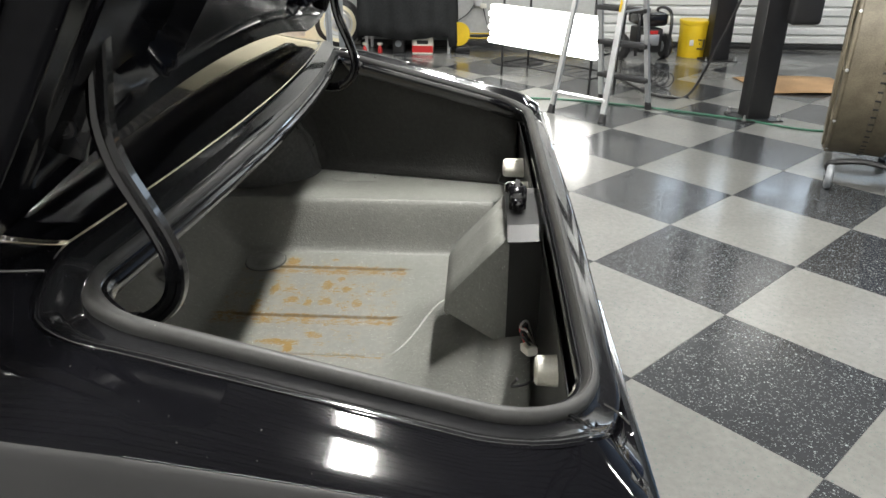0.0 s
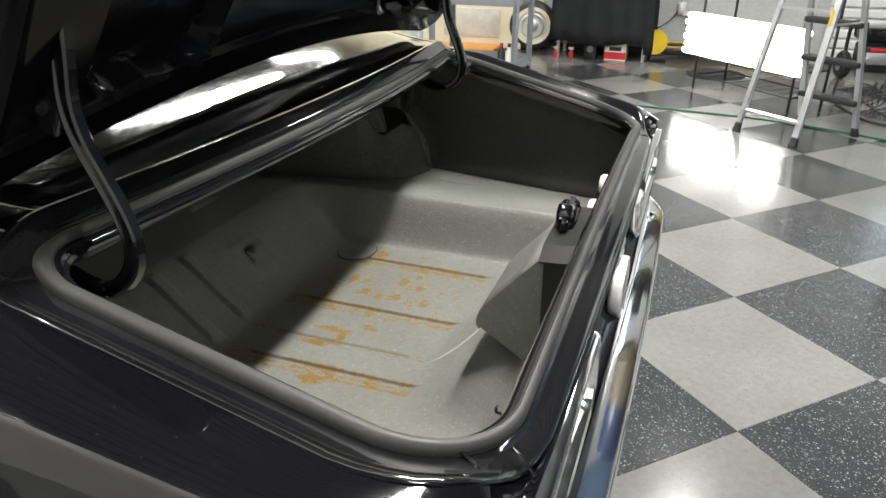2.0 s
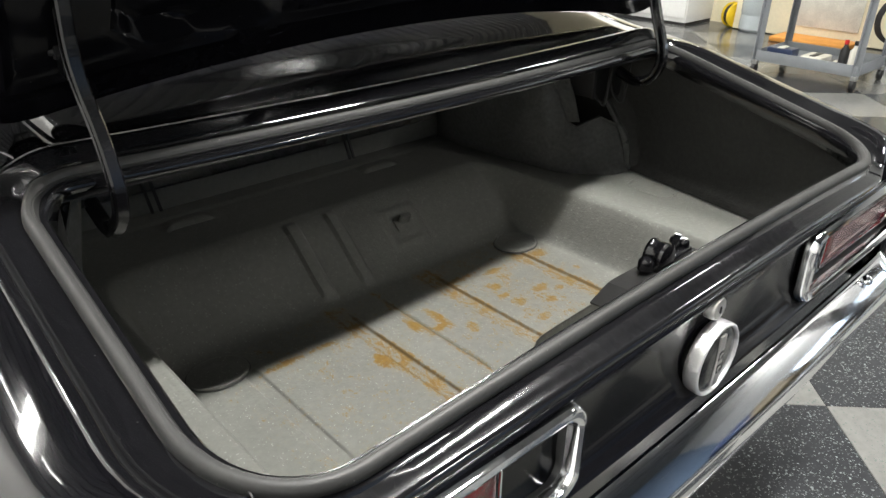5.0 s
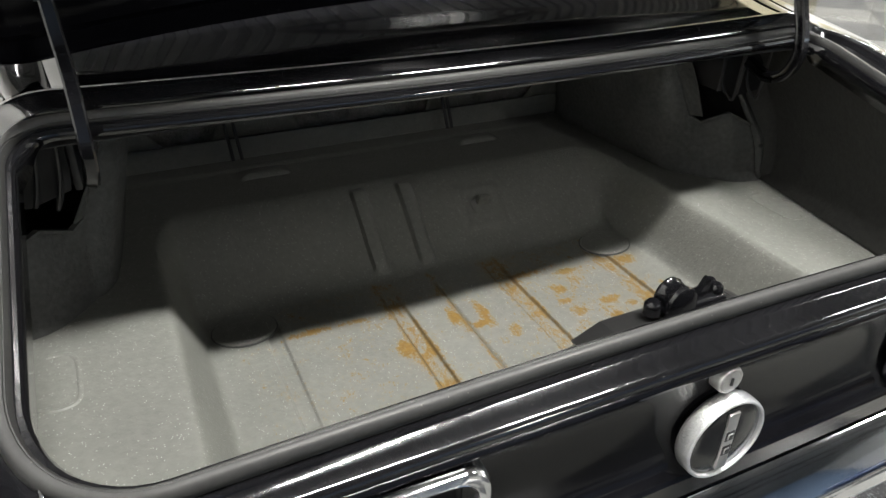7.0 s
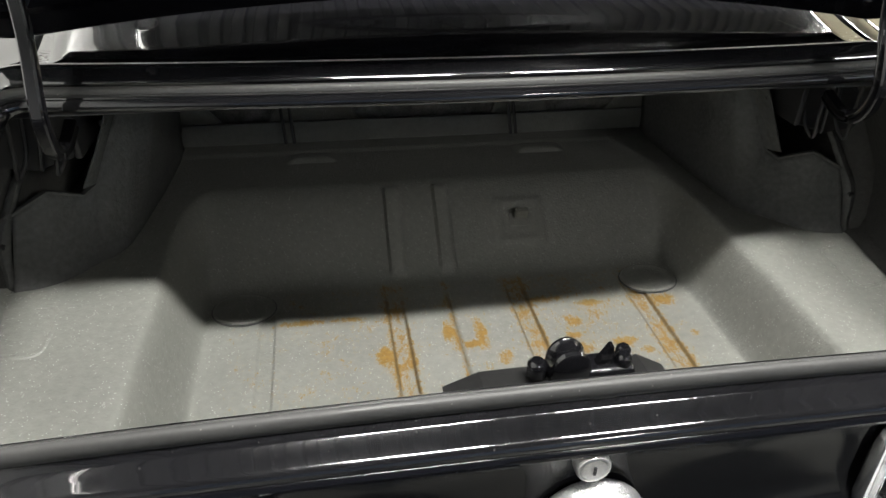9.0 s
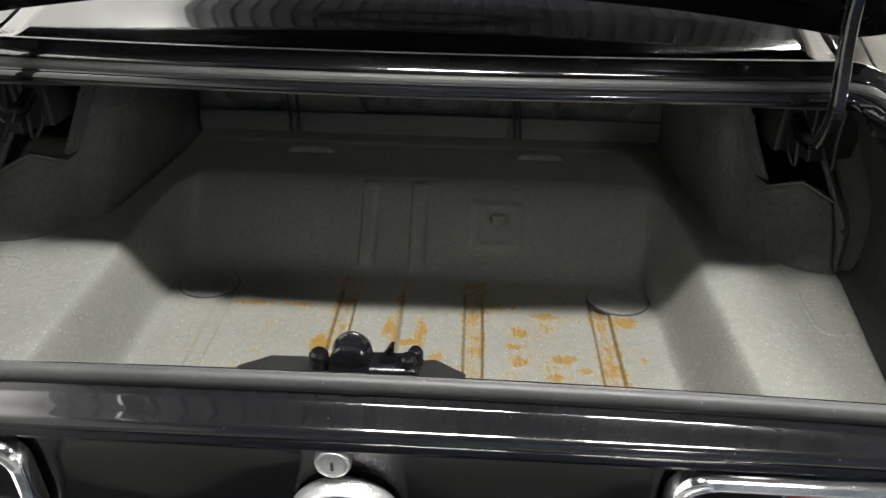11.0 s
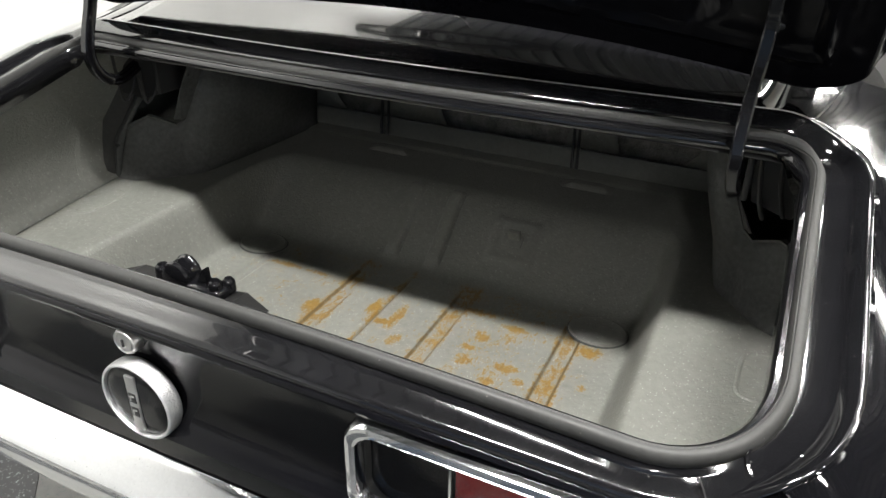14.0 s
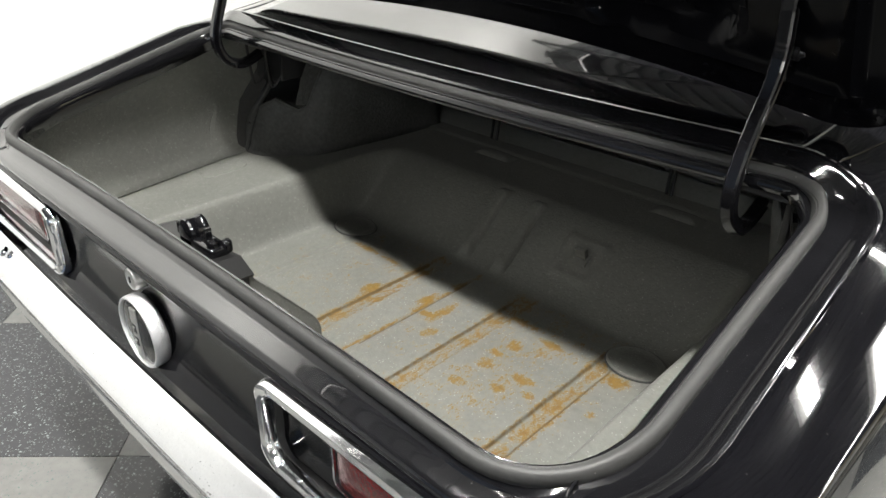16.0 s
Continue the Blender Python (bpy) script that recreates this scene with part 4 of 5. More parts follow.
# rounded striker housing: a tall half disc with a raised rim
rows = []
for y, r in ((0.084, 0.017), (0.086, 0.0205), (0.090, 0.0215), (0.093, 0.0200), (0.107, 0.0200), (0.110, 0.0215), (0.114, 0.0205), (0.116, 0.017)):
    rows.append([Vector((-0.012 + r * math.cos(radians(q)), y, 0.866 + max(r * 1.22 * math.sin(radians(q)), -0.012))) for q in range(0, 360, 15)])
bm = grid_bm(rows, closed_u=True)
bm.verts.ensure_lookup_table()
bm.faces.new([bm.verts[k] for k in range(24)])
bm.faces.new([bm.verts[7 * 24 + k] for k in reversed(range(24))])
bmesh.ops.recalc_face_normals(bm, faces=bm.faces)
part("latch_hook", bm, PAINT_IN, latch)
latch.location = (0.007, 0.004, 0.001)
bm = bmesh.new()
fin = [(0.014, 0.862), (0.030, 0.889), (0.033, 0.889), (0.034, 0.862)]
for y in (0.094, 0.103):
    bm.faces.new([bm.verts.new((x, y, z)) for x, z in fin])
bm.verts.ensure_lookup_table()
for k in range(4):
    bm.faces.new((bm.verts[k], bm.verts[(k + 1) % 4], bm.verts[4 + (k + 1) % 4], bm.verts[4 + k]))
bmesh.ops.recalc_face_normals(bm, faces=bm.faces)
part("latch_lever", bm, PAINT_IN, latch, smooth=False)
for x, y, h, r in ((-0.045, 0.100, 0.866, 0.0105), (0.046, 0.096, 0.868, 0.0095), (0.053, 0.112, 0.864, 0.0085)):
    part("latch_bolt", lathe([(0.0005, 0.010), (0.6 * r, 0.0098), (0.95 * r, 0.006), (r, 0.002), (r, -0.008)], 14, "z"), PAINT_IN, latch).location = (x, y, h)

# ---- trunk lid, raised ----
LID_W, LID_D, LID_R, LID_T = 0.752, 0.535, 0.115, 0.036
LID_POSE = pose(0.008, 0.682, 1.098, 122, 0, 0)


def lid_edge(x):
    """Where the lid's hinge edge and free edge run at x."""
    ax = abs(x)
    low, high = 0.030 - 0.10 * x * x, LID_D - 0.01 * x * x
    c = ax - (LID_W - LID_R)
    if c > 0:
        c = min(c, LID_R)
        ins = LID_R - math.sqrt(max(0.0, LID_R ** 2 - c ** 2))
        low, high = low + ins, high - ins
    return low, high


def lid_h(x, w, lo, hi):
    d = min(w - lo, hi - w, LID_W - abs(x))
    h = LID_T * smoothstep(0.004, 0.020, d)
    cut = -1.0
    for cx, hx in ((0.42, 0.130), (-0.42, 0.130)):
        cy = 0.235
        cut = max(cut, -rr_sdf(x, w, cx, cy, hx, 0.135, 0.06))
    h -= (LID_T - 0.004) * smoothstep(-0.003, 0.013, cut)
    h += 0.006 * bumpf((min(w - lo, LID_W - abs(x)) - 0.075) / 0.012) if cut < -0.012 else 0
    return h


rows_in, rows_out = [], []
NW, NXL = 70, 160
for i in range(NXL + 1):
    x = LID_W * math.sin(math.pi / 2 * (2 * i / NXL - 1)) if i not in (0, NXL) else LID_W * (-1 if i == 0 else 1)
    lo, hi = lid_edge(x)
    ri, ro = [], []
    for j in range(NW + 1):
        w = lo + (hi - lo) * (0.5 - 0.5 * math.cos(math.pi * j / NW))
        crown = 0.0625 * x * x * (1 - 0.5 * smoothstep(0.1, LID_D, w)) + 0.014 * (w / LID_D) ** 2
        ri.append(Vector((x, w, lid_h(x, w, lo, hi) + crown)))
        ro.append(Vector((x, w, -0.010 + crown)))
    rows_in.append(ri)
    rows_out.append(ro)
bm = grid_bm(rows_in, flip=True)
grid_bm(rows_out, bm=bm)
for edge in ((rows_in[0], rows_out[0]), (rows_in[-1], rows_out[-1]), ([r[0] for r in rows_in], [r[0] for r in rows_out]), ([r[-1] for r in rows_in], [r[-1] for r in rows_out])):
    grid_bm([list(edge[0]), list(edge[1])], bm=bm)
bmesh.ops.remove_doubles(bm, verts=bm.verts, dist=0.0003)
bmesh.ops.recalc_face_normals(bm, faces=bm.faces)
lid = part("trunk_lid", bm, PAINT_LID, car, "raised black trunk lid, glossy underside with pressed frame")
lid.matrix_local = LID_POSE

for s in (-1, 1):
    # gooseneck hinge: a flat bar bent through the opening
    hx = 0.600 if s < 0 else 0.612
    pts = smooth_path([(s * (hx + 0.002), 0.526, 1.255), (s * (hx + 0.002), 0.533, 1.205), (s * (hx + 0.002), 0.540, 1.155), (s * hx, 0.535, 1.112), (s * (hx - 0.003), 0.519, 1.068), (s * (hx - 0.004), 0.504, 1.030),
                       (s * (hx - 0.004), 0.495, 0.992), (s * (hx - 0.003), 0.503, 0.956), (s * hx, 0.528, 0.931), (s * hx, 0.562, 0.924), (s * hx, 0.605, 0.940)], 7)
    sec = [(0.006, 0.0105), (0.0085, 0.008), (0.0085, 0.003), (0.0065, 0.001), (0.0065, -0.003), (0.0085, -0.006), (0.006, -0.0105), (-0.006, -0.0105), (-0.0085, -0.006), (-0.0065, -0.003), (-0.0065, 0.001), (-0.0085, 0.003), (-0.0085, 0.008), (-0.006, 0.0105)]
    hinge = part("lid_hinge", sweep(pts, sec, up=(0, -1, 0.35)), PAINT_IN, car, "black gooseneck trunk hinge")
    hinge.location.z = 0.012
    part("hinge_plate", block((0.007, 0.062, 0.150), (s * (hx + 0.003), 0.566, 1.195), (20, 0, 0), 0.003), PAINT_IN, hinge)
    for y, z in ((0.574, 1.150), (0.552, 1.225)):
        bm = lathe([(0.001, 0.011 * s), (0.005, 0.0105 * s), (0.0065, 0.005 * s), (0.0105, 0.0045 * s), (0.0105, 0.0)], 14, "x")
        part("hinge_bolt", bm, BLACKMETAL, hinge).location = (s * (hx + 0.0065), y, z)

# ---- tail lights, cap, lock, bumper ----
KNURL = material("knurled_chrome", (0.85, 0.85, 0.86), rough=0.32, metal=0.9, vary=0.1, scale=60, bump=0.5, bump_scale=420)
for s in (-1, 1):
    light = new("tail_light")
    light.parent = car
    light.location = (s * 0.546, 0.009, 0.770)
    W, H = 0.485, 0.135
    outer = rounded(W, H, 0.030, 6)
    rows = []
    for k, (ins, y) in enumerate(((0.0, 0.006), (0.0, -0.006), (0.003, -0.0115), (0.009, -0.0135), (0.0145, -0.011), (0.0165, -0.004), (0.017, 0.006))):
        rows.append([Vector((x * (1 - 2 * ins / W), y, z * (1 - 2 * ins / H))) for x, z in outer])
    bm = grid_bm(rows, closed_u=True)
    bmesh.ops.recalc_face_normals(bm, faces=bm.faces)
    part("bezel", bm, CHROME, light, "chrome tail light bezel")
    rows = [[Vector((x * (1 - 2 * ins / W), y, z * (1 - 2 * ins / H))) for x, z in outer] for ins, y in ((0.0165, 0.003), (0.020, 0.012), (0.024, 0.042))]
    part("recess", grid_bm(rows, closed_u=True, flip=True), SATIN, light)
    part("backing", block((W - 0.03, 0.004, H - 0.03), (0, 0.041, 0), bevel=0.001), SATIN, light)
    bm = bmesh.new()
    rows = []
    for ins, y in ((0.0, 0.040), (0.0, 0.020), (0.004, 0.013), (0.012, 0.010), (0.030, 0.009)):
        rows.append([Vector((s * 0.040 + x * (1 - 2 * ins / 0.33), y, z * (1 - 2 * ins / 0.085))) for x, z in rounded(0.33, 0.085, 0.012, 4)])
    bm = grid_bm(rows, closed_u=True)
    bm.faces.new([bm.verts[len(bm.verts) - 20 + k] for k in range(20)] if bm.verts.ensure_lookup_table() is None else [])
    bmesh.ops.recalc_face_normals(bm, faces=bm.faces)
    part("lens", bm, RED, light, "dark red lens")
    part("lens_trim", grid_bm([[Vector((s * 0.040 + x * f, y, z * g)) for x, z in rounded(0.33, 0.085, 0.012, 4)] for f, g, y in ((1.0, 1.0, 0.016), (1.005, 1.02, 0.011), (1.02, 1.07, 0.011), (1.025, 1.09, 0.016), (1.025, 1.09, 0.040))], closed_u=True), CHROME, light)

cap = new("fuel_cap")
cap.parent = car
cap.location = (0.0, 0.012, 0.745)
cap.scale = (0.92, 1.0, 0.92)
bm = lathe([(0.050, 0.004), (0.0595, 0.003), (0.0615, 0.000), (0.0622, -0.004), (0.0622, -0.015), (0.0612, -0.0185), (0.0595, -0.0200), (0.0575, -0.0200), (0.0565, -0.0185), (0.0562, -0.0150)], 180, "y", caps=False)
bm.verts.ensure_lookup_table()
for v in bm.verts:
    r = math.hypot(v.co.x, v.co.z)
    if -0.016 < v.co.y < -0.001 and r > 0.0618 and round(math.atan2(v.co.z, v.co.x) / (2 * math.pi / 180)) % 2:
        v.co.x *= 0.988
        v.co.z *= 0.988
part("knurled_ring", bm, KNURL, cap, "chrome knurled ring")
part("cap_neck", lathe([(0.048, 0.016), (0.052, 0.012), (0.052, 0.002)], 48, "y", caps=False), BLACKMETAL, cap)
part("cap_face", lathe([(0.0005, -0.0195), (0.030, -0.0190), (0.050, -0.0172), (0.0566, -0.0150)], 64, "y", caps=False), PAINT_IN, cap, "glossy black cap face")
bar = part("centre_bar", block((0.017, 0.004, 0.092), (0, -0.0195, 0), bevel=0.0012), STEEL, cap, "brushed metal centre bar")
for z in (0.010, -0.014):
    part("badge_bar", block((0.0135, 0.002, 0.016), (0, -0.0211, z), bevel=0.0005), SATIN, bar)
    bm = block((0.007, 0.002, 0.0022), (0.0005, -0.0218, z + 0.003), bevel=0.0004)
    box(bm, (0.0022, 0.002, 0.008), (-0.003, -0.0218, z - 0.001), (0, 0, 0), 0.0004)
    part("badge_bar", bm, STEEL, bar)
lock = part("trunk_lock", lathe([(0.0175, 0.012), (0.0175, -0.004), (0.0160, -0.007), (0.0145, -0.0075), (0.0130, -0.0060), (0.0125, -0.0070), (0.001, -0.0075)], 32, "y"), STEEL, car, "round metal trunk lock")
lock.location = (-0.008, 0.009, 0.828)
part("keyhole", block((0.0025, 0.002, 0.010), (0, -0.0082, 0)), PLASTIC, lock)

BUMP = [(0.006, 0.630), (0.006, 0.652), (0.003, 0.658), (-0.003, 0.6605), (-0.009, 0.6585), (-0.013, 0.6555), (-0.028, 0.6415), (-0.043, 0.6255), (-0.0475, 0.619), (-0.0500, 0.608), (-0.0505, 0.594), (-0.048, 0.577), (-0.041, 0.563), (-0.028, 0.555)]
rows = []
for k in range(61):
    u = -1 + 2 * k / 60
    au = abs(u)
    x = 0.83 * (u if au < 0.88 else math.copysign(0.88 + 0.075 * math.sin((au - 0.88) / 0.12 * math.pi / 2), u))
    wrap = 0.012 * u * u + 0.12 * max(0.0, (au - 0.88) / 0.12) ** 1.6
    fade = 1 - 0.35 * max(0.0, (au - 0.9) / 0.1) ** 2
    rows.append([Vector((x, y + wrap, 0.60 + (z - 0.60) * fade)) for y, z in BUMP])
bm = grid_bm(rows)
bmesh.ops.recalc_face_normals(bm, faces=bm.faces)
BUMPER = material("worn_chrome", (0.88, 0.885, 0.9), rough=0.045, metal=1.0, vary=0.06, scale=20, bump=0.015, bump_scale=30, rough_vary=0.06)
nt = BUMPER.node_tree
bsdf = nt.nodes["Principled BSDF"]
geo = nt.nodes.new("ShaderNodeNewGeometry")
chip = nt.nodes.new("ShaderNodeTexNoise")
chip.inputs["Scale"].default_value = 260
chip.inputs["Detail"].default_value = 4
nt.links.new(geo.outputs["Position"], chip.inputs["Vector"])
total = None
for spot, reach in (((0.252, -0.043, 0.626), 0.024), ((0.008, -0.050, 0.61), 0.022), ((-0.30, -0.03, 0.64), 0.014), ((0.46, -0.04, 0.63), 0.016)):
    dist = nt.nodes.new("ShaderNodeVectorMath")
    dist.operation = "DISTANCE"
    dist.inputs[1].default_value = spot
    nt.links.new(geo.outputs["Position"], dist.inputs[0])
    near = nt.nodes.new("ShaderNodeMapRange")
    near.inputs["From Min"].default_value, near.inputs["From Max"].default_value = reach, 0.0
    near.inputs["To Max"].default_value = 0.30
    nt.links.new(dist.outputs["Value"], near.inputs["Value"])
    if total is None:
        total = near.outputs["Result"]
    else:
        mx = nt.nodes.new("ShaderNodeMath")
        mx.operation = "MAXIMUM"
        nt.links.new(total, mx.inputs[0])
        nt.links.new(near.outputs["Result"], mx.inputs[1])
        total = mx.outputs[0]
both = nt.nodes.new("ShaderNodeMath")
both.operation = "ADD"
nt.links.new(total, both.inputs[0])
nt.links.new(chip.outputs["Fac"], both.inputs[1])
cut = nt.nodes.new("ShaderNodeMapRange")
cut.inputs["From Min"].default_value, cut.inputs["From Max"].default_value = 0.70, 0.76
nt.links.new(both.outputs[0], cut.inputs["Value"])
mix = nt.nodes.new("ShaderNodeMix")
mix.data_type = "RGBA"
nt.links.new(cut.outputs["Result"], mix.inputs[0])
nt.links.new(bsdf.inputs["Base Color"].links[0].from_socket, mix.inputs[6])
mix.inputs[7].default_value = (0.06, 0.055, 0.05, 1)
nt.links.new(mix.outputs[2], bsdf.inputs["Base Color"])
bumper = part("rear_bumper", bm, BUMPER, car, "polished chrome rear bumper with small chips")
thick(bumper, 0.003)
for x in (-0.60, 0.60):
    bolt = part("bumper_bolt", lathe([(0.0005, 0.006), (0.006, 0.0052), (0.0095, 0.003), (0.0105, 0.0), (0.0105, -0.004)], 18, "z"), CHROME, bumper, "domed chrome bolt head")
    bolt.matrix_local = pose(x, -0.0185, 0.6545, 44, 0, 0)

# ---- rest of the car body and its wheels ----
def body_section(y):
    """Half outline (x, z) of the lower body at y."""
    w = 0.887 - 0.05 * smoothstep(3.2, 4.6, y)
    top = 1.00 - 0.10 * smoothstep(1.6, 4.5, y)
    return [(w - 0.12, top + 0.02), (w - 0.04, top), (w - 0.01, top - 0.04), (w, top - 0.12), (w, top - 0.3), (w - 0.03, 0.40), (w - 0.10, 0.27)]


for s in (-1, 1):
    for nm, ya, yb in (("door_panel", 1.95, 3.05), ("front_fender", 3.055, 4.55), ("side_panel", 1.152, 1.945)):
        rows = [[Vector((s * x, y, z)) for x, z in body_section(y)] for y in [ya + (yb - ya) * k / 8 for k in range(9)]]
        bm = grid_bm(rows, flip=s < 0)
        bmesh.ops.recalc_face_normals(bm, faces=bm.faces)
        thick(part(nm, bm, PAINT, car), 0.002, 0)
rows = [[Vector((x, y, 0.98 - 0.09 * smoothstep(3.0, 4.5, y) + 0.04 * (1 - (x / 0.8) ** 2))) for x in [-0.77 + 1.54 * k / 10 for k in range(11)]] for y in [3.05 + 1.5 * k / 6 for k in range(7)]]
thick(part("hood", grid_bm(rows), PAINT, car), 0.002)
rows = [[Vector((x, 4.56 + 0.02 * (1 - (x / 0.8) ** 2), z)) for x in [-0.82 + 1.64 * k / 8 for k in range(9)]] for z in (0.9, 0.7, 0.5, 0.35)]
thick(part("front_panel", grid_bm(rows), PAINT, car), 0.004, 0)
GLASS = material("dark_window_glass", (0.02, 0.022, 0.022), rough=0.03, coat=1.0, vary=0.1)


def cabin(name, mat, stations):
    rows = [[Vector((w * math.sin(a), y, z + drop * (math.cos(a) - 1))) for a in [radians(-90 + 180 * k / 14) for k in range(15)]] for y, z, w, drop in stations]
    bm = grid_bm(rows)
    bmesh.ops.recalc_face_normals(bm, faces=bm.faces)
    thick(part(name, bm, mat, car), 0.004, 0)


cabin("rear_window", GLASS, ((1.155, 1.190, 0.68, 0.11), (1.40, 1.275, 0.62, 0.10), (1.70, 1.365, 0.58, 0.12)))
cabin("roof", PAINT, ((1.70, 1.335, 0.585, 0.10), (2.0, 1.37, 0.60, 0.12), (2.5, 1.37, 0.60, 0.12), (2.75, 1.34, 0.59, 0.11)))
cabin("windshield", GLASS, ((2.75, 1.335, 0.585, 0.11), (2.95, 1.17, 0.65, 0.09), (3.08, 1.02, 0.72, 0.05)))
for s in (-1, 1):
    rows = [[Vector((s * (0.885 - 0.29 * smoothstep(1.0, 1.26, z) * (1 if z > 1 else 0)), y + dy * (z - 1.0), z)) for z in (1.0, 1.06, 1.13, 1.20, 1.26)] for y, dy in ((1.18, 1.9), (1.6, 0.8), (2.1, 0.0), (2.6, -0.2), (3.05, -1.2))]
    thick(part("side_window", grid_bm(rows), GLASS, car), 0.004, 0)
part("underbody", block((1.5, 4.3, 0.05), (0, 2.35, 0.30), bevel=0.01), SATIN, car)
for wy in (1.02, 3.75):
    for s in (-1, 1):
        wheel = new("wheel")
        wheel.parent = car
        wheel.location = (s * 0.745, wy, 0.325)
        part("tyre", lathe([(0.20, -0.09), (0.28, -0.10), (0.315, -0.085), (0.325, -0.06), (0.325, 0.06), (0.315, 0.085), (0.28, 0.10), (0.20, 0.09)], 40, "x"), PLASTIC, wheel)
        part("rim", lathe([(0.001, 0.03 * s), (0.06, 0.04 * s), (0.12, 0.02 * s), (0.18, 0.05 * s), (0.205, 0.088 * s), (0.20, -0.05 * s)], 32, "x"), CHROME, wheel)
part("axle", rod((-0.7, 1.02, 0.325), (0.7, 1.02, 0.325), 0.04), SATIN, car)
part("axle", rod((-0.7, 3.75, 0.325), (0.7, 3.75, 0.325), 0.03), SATIN, car)

# ---- roller door in the east wall ----
door = thing("roller_door", "white ribbed metal roller door, closed", "roller door", (X1 + 0.06, -3.9, 0), kind="structure")
DW = 5.5
slat = bmesh.new()
rows = [[Vector((dx, y, z)) for y in (-DW / 2, DW / 2)] for dx, z in ((0.02, 0.0), (-0.004, 0.008), (-0.020, 0.020), (-0.022, 0.078), (-0.006, 0.092), (0.012, 0.095), (0.02, 0.098))]
grid_bm(rows, bm=slat)
bmesh.ops.recalc_face_normals(slat, faces=slat.faces)
first_slat = part("door_slat", slat, DOORSLAT, door)
first_slat.location = (0, 0, 0.05)
for k in range(1, 34):
    ob = new("door_slat", first_slat.data)
    ob.parent = door
    ob.location = (0, 0, 0.05 + 0.1 * k)
for y in (-1.55, -1.02, -0.49, 0.04, 0.57, 1.10, 1.63):
    # small frosted windows with the sky behind them; most added unseen for blue reflections
    w = part("door_window", sweep([Vector((-0.028, y + a, 1.80 + b)) for a, b in rounded(0.46, 0.42, 0.03, 3)], ring_section(0.012, 6), up=(1, 0, 0), closed=True), ALU, door, "aluminium window frame")
    part("window_pane", block((0.006, 0.45, 0.41), (-0.027, y, 1.80), bevel=0.002), DAYLIGHT, w, "frosted pane bright with daylight")
part("bottom_seal", block((0.05, DW, 0.05), (0, 0, 0.025), bevel=0.008), PLASTIC, door)
part("door_backing", block((0.01, DW, 3.45), (0.035, 0, 1.725)), DOORSLAT, door)
wall("wall_east_partition", (0.03, 6.3, CEIL), (X1 - 0.015, 4.85, CEIL / 2), CREAM, "cream painted wall panel beyond the draped table")
for s, y in ((0, -1.12),):
    tagged(part("trim", block((0.06, 0.10, 3.5), (X1 - 0.0, y, 1.75), bevel=0.01), GREYWALL), "grey roller door side guide", "trim", kind="structure")
tagged(part("baseboard", block((0.02, 2.6, 0.06), (X1 - 0.012, 0.25, 0.03), bevel=0.004), PLASTIC), "black baseboard along the grey wall", "baseboard", kind="structure")
for k, z in enumerate((0.09, 0.115, 0.14)):
    pts = smooth_path([(X1 - 0.03, -1.0, z), (X1 - 0.03, -0.3, z + 0.004), (X1 - 0.03, 0.25, z - 0.003), (X1 - 0.04, 0.55, z)], 8)
    tagged(part("air_line", sweep(pts, ring_section(0.009, 8)), YELLOW if k != 1 else PLASTIC), "thin yellow and black air line run along the wall", "hose", "air lines on the wall")
outlet = thing("wall_outlet", "grey metal outlet box with a white plug on the wall", "outlet", (X1 - 0.03, 0.22, 0.47))
part("outlet_box", block((0.05, 0.09, 0.12), (0, 0, 0.02), bevel=0.006), ALU, outlet)
part("plug", block((0.05, 0.07, 0.05), (-0.03, -0.06, -0.03), bevel=0.006), WHITEPLASTIC, outlet)
part("cord", sweep(smooth_path([(-0.03, 0.04, -0.02), (-0.05, 0.12, -0.12), (-0.08, 0.24, -0.2), (-0.15, 0.32, -0.25)], 6), ring_section(0.006, 6)), PLASTIC, outlet)
part("cord", sweep(smooth_path([(-0.03, -0.06, -0.05), (-0.03, -0.10, -0.2), (-0.03, -0.16, -0.35)], 6), ring_section(0.005, 6)), PLASTIC, outlet)
part("conduit", rod((0.0, 0, 0.08), (0.0, 0, 2.6), 0.012), ALU, outlet)

# ---- step ladder ----
ladder = thing("step_ladder", "aluminium step ladder with black treads, standing open", "ladder")
A1, A2 = Vector((4.12, -0.36, 0)), Vector((3.84, -0.70, 0))
B1, B2 = Vector((4.26, -1.12, 0)), Vector((4.52, -0.80, 0))
TOPC = Vector((4.19, -0.74, 1.50))
side = (A1 - A2).normalized() * 0.17
for foot, top in ((A1, TOPC + side), (A2, TOPC - side), (B1, TOPC - side), (B2, TOPC + side)):
    d = (top - foot).normalized()
    bm = sweep([foot + d * 0.03, top], [(0.020, 0.011), (-0.020, 0.011), (-0.020, -0.011), (0.020, -0.011)])
    leg = part("leg", bm, ALU, ladder)
    part("foot", rod(foot, foot + d * 0.06, 0.030, 10, 0.022), PLASTIC, leg)
f = 0.24
part("brace", sweep([A1.lerp(TOPC + side, 0.10), A2.lerp(TOPC - side, 0.10)], [(0.028, 0.008), (-0.028, 0.008), (-0.028, -0.008), (0.028, -0.008)]), ALU, ladder)
part("brace", sweep([A1.lerp(TOPC + side, 0.55), A2.lerp(TOPC - side, 0.55)], [(0.02, 0.008), (-0.02, 0.008), (-0.02, -0.008), (0.02, -0.008)]), ALU, ladder)
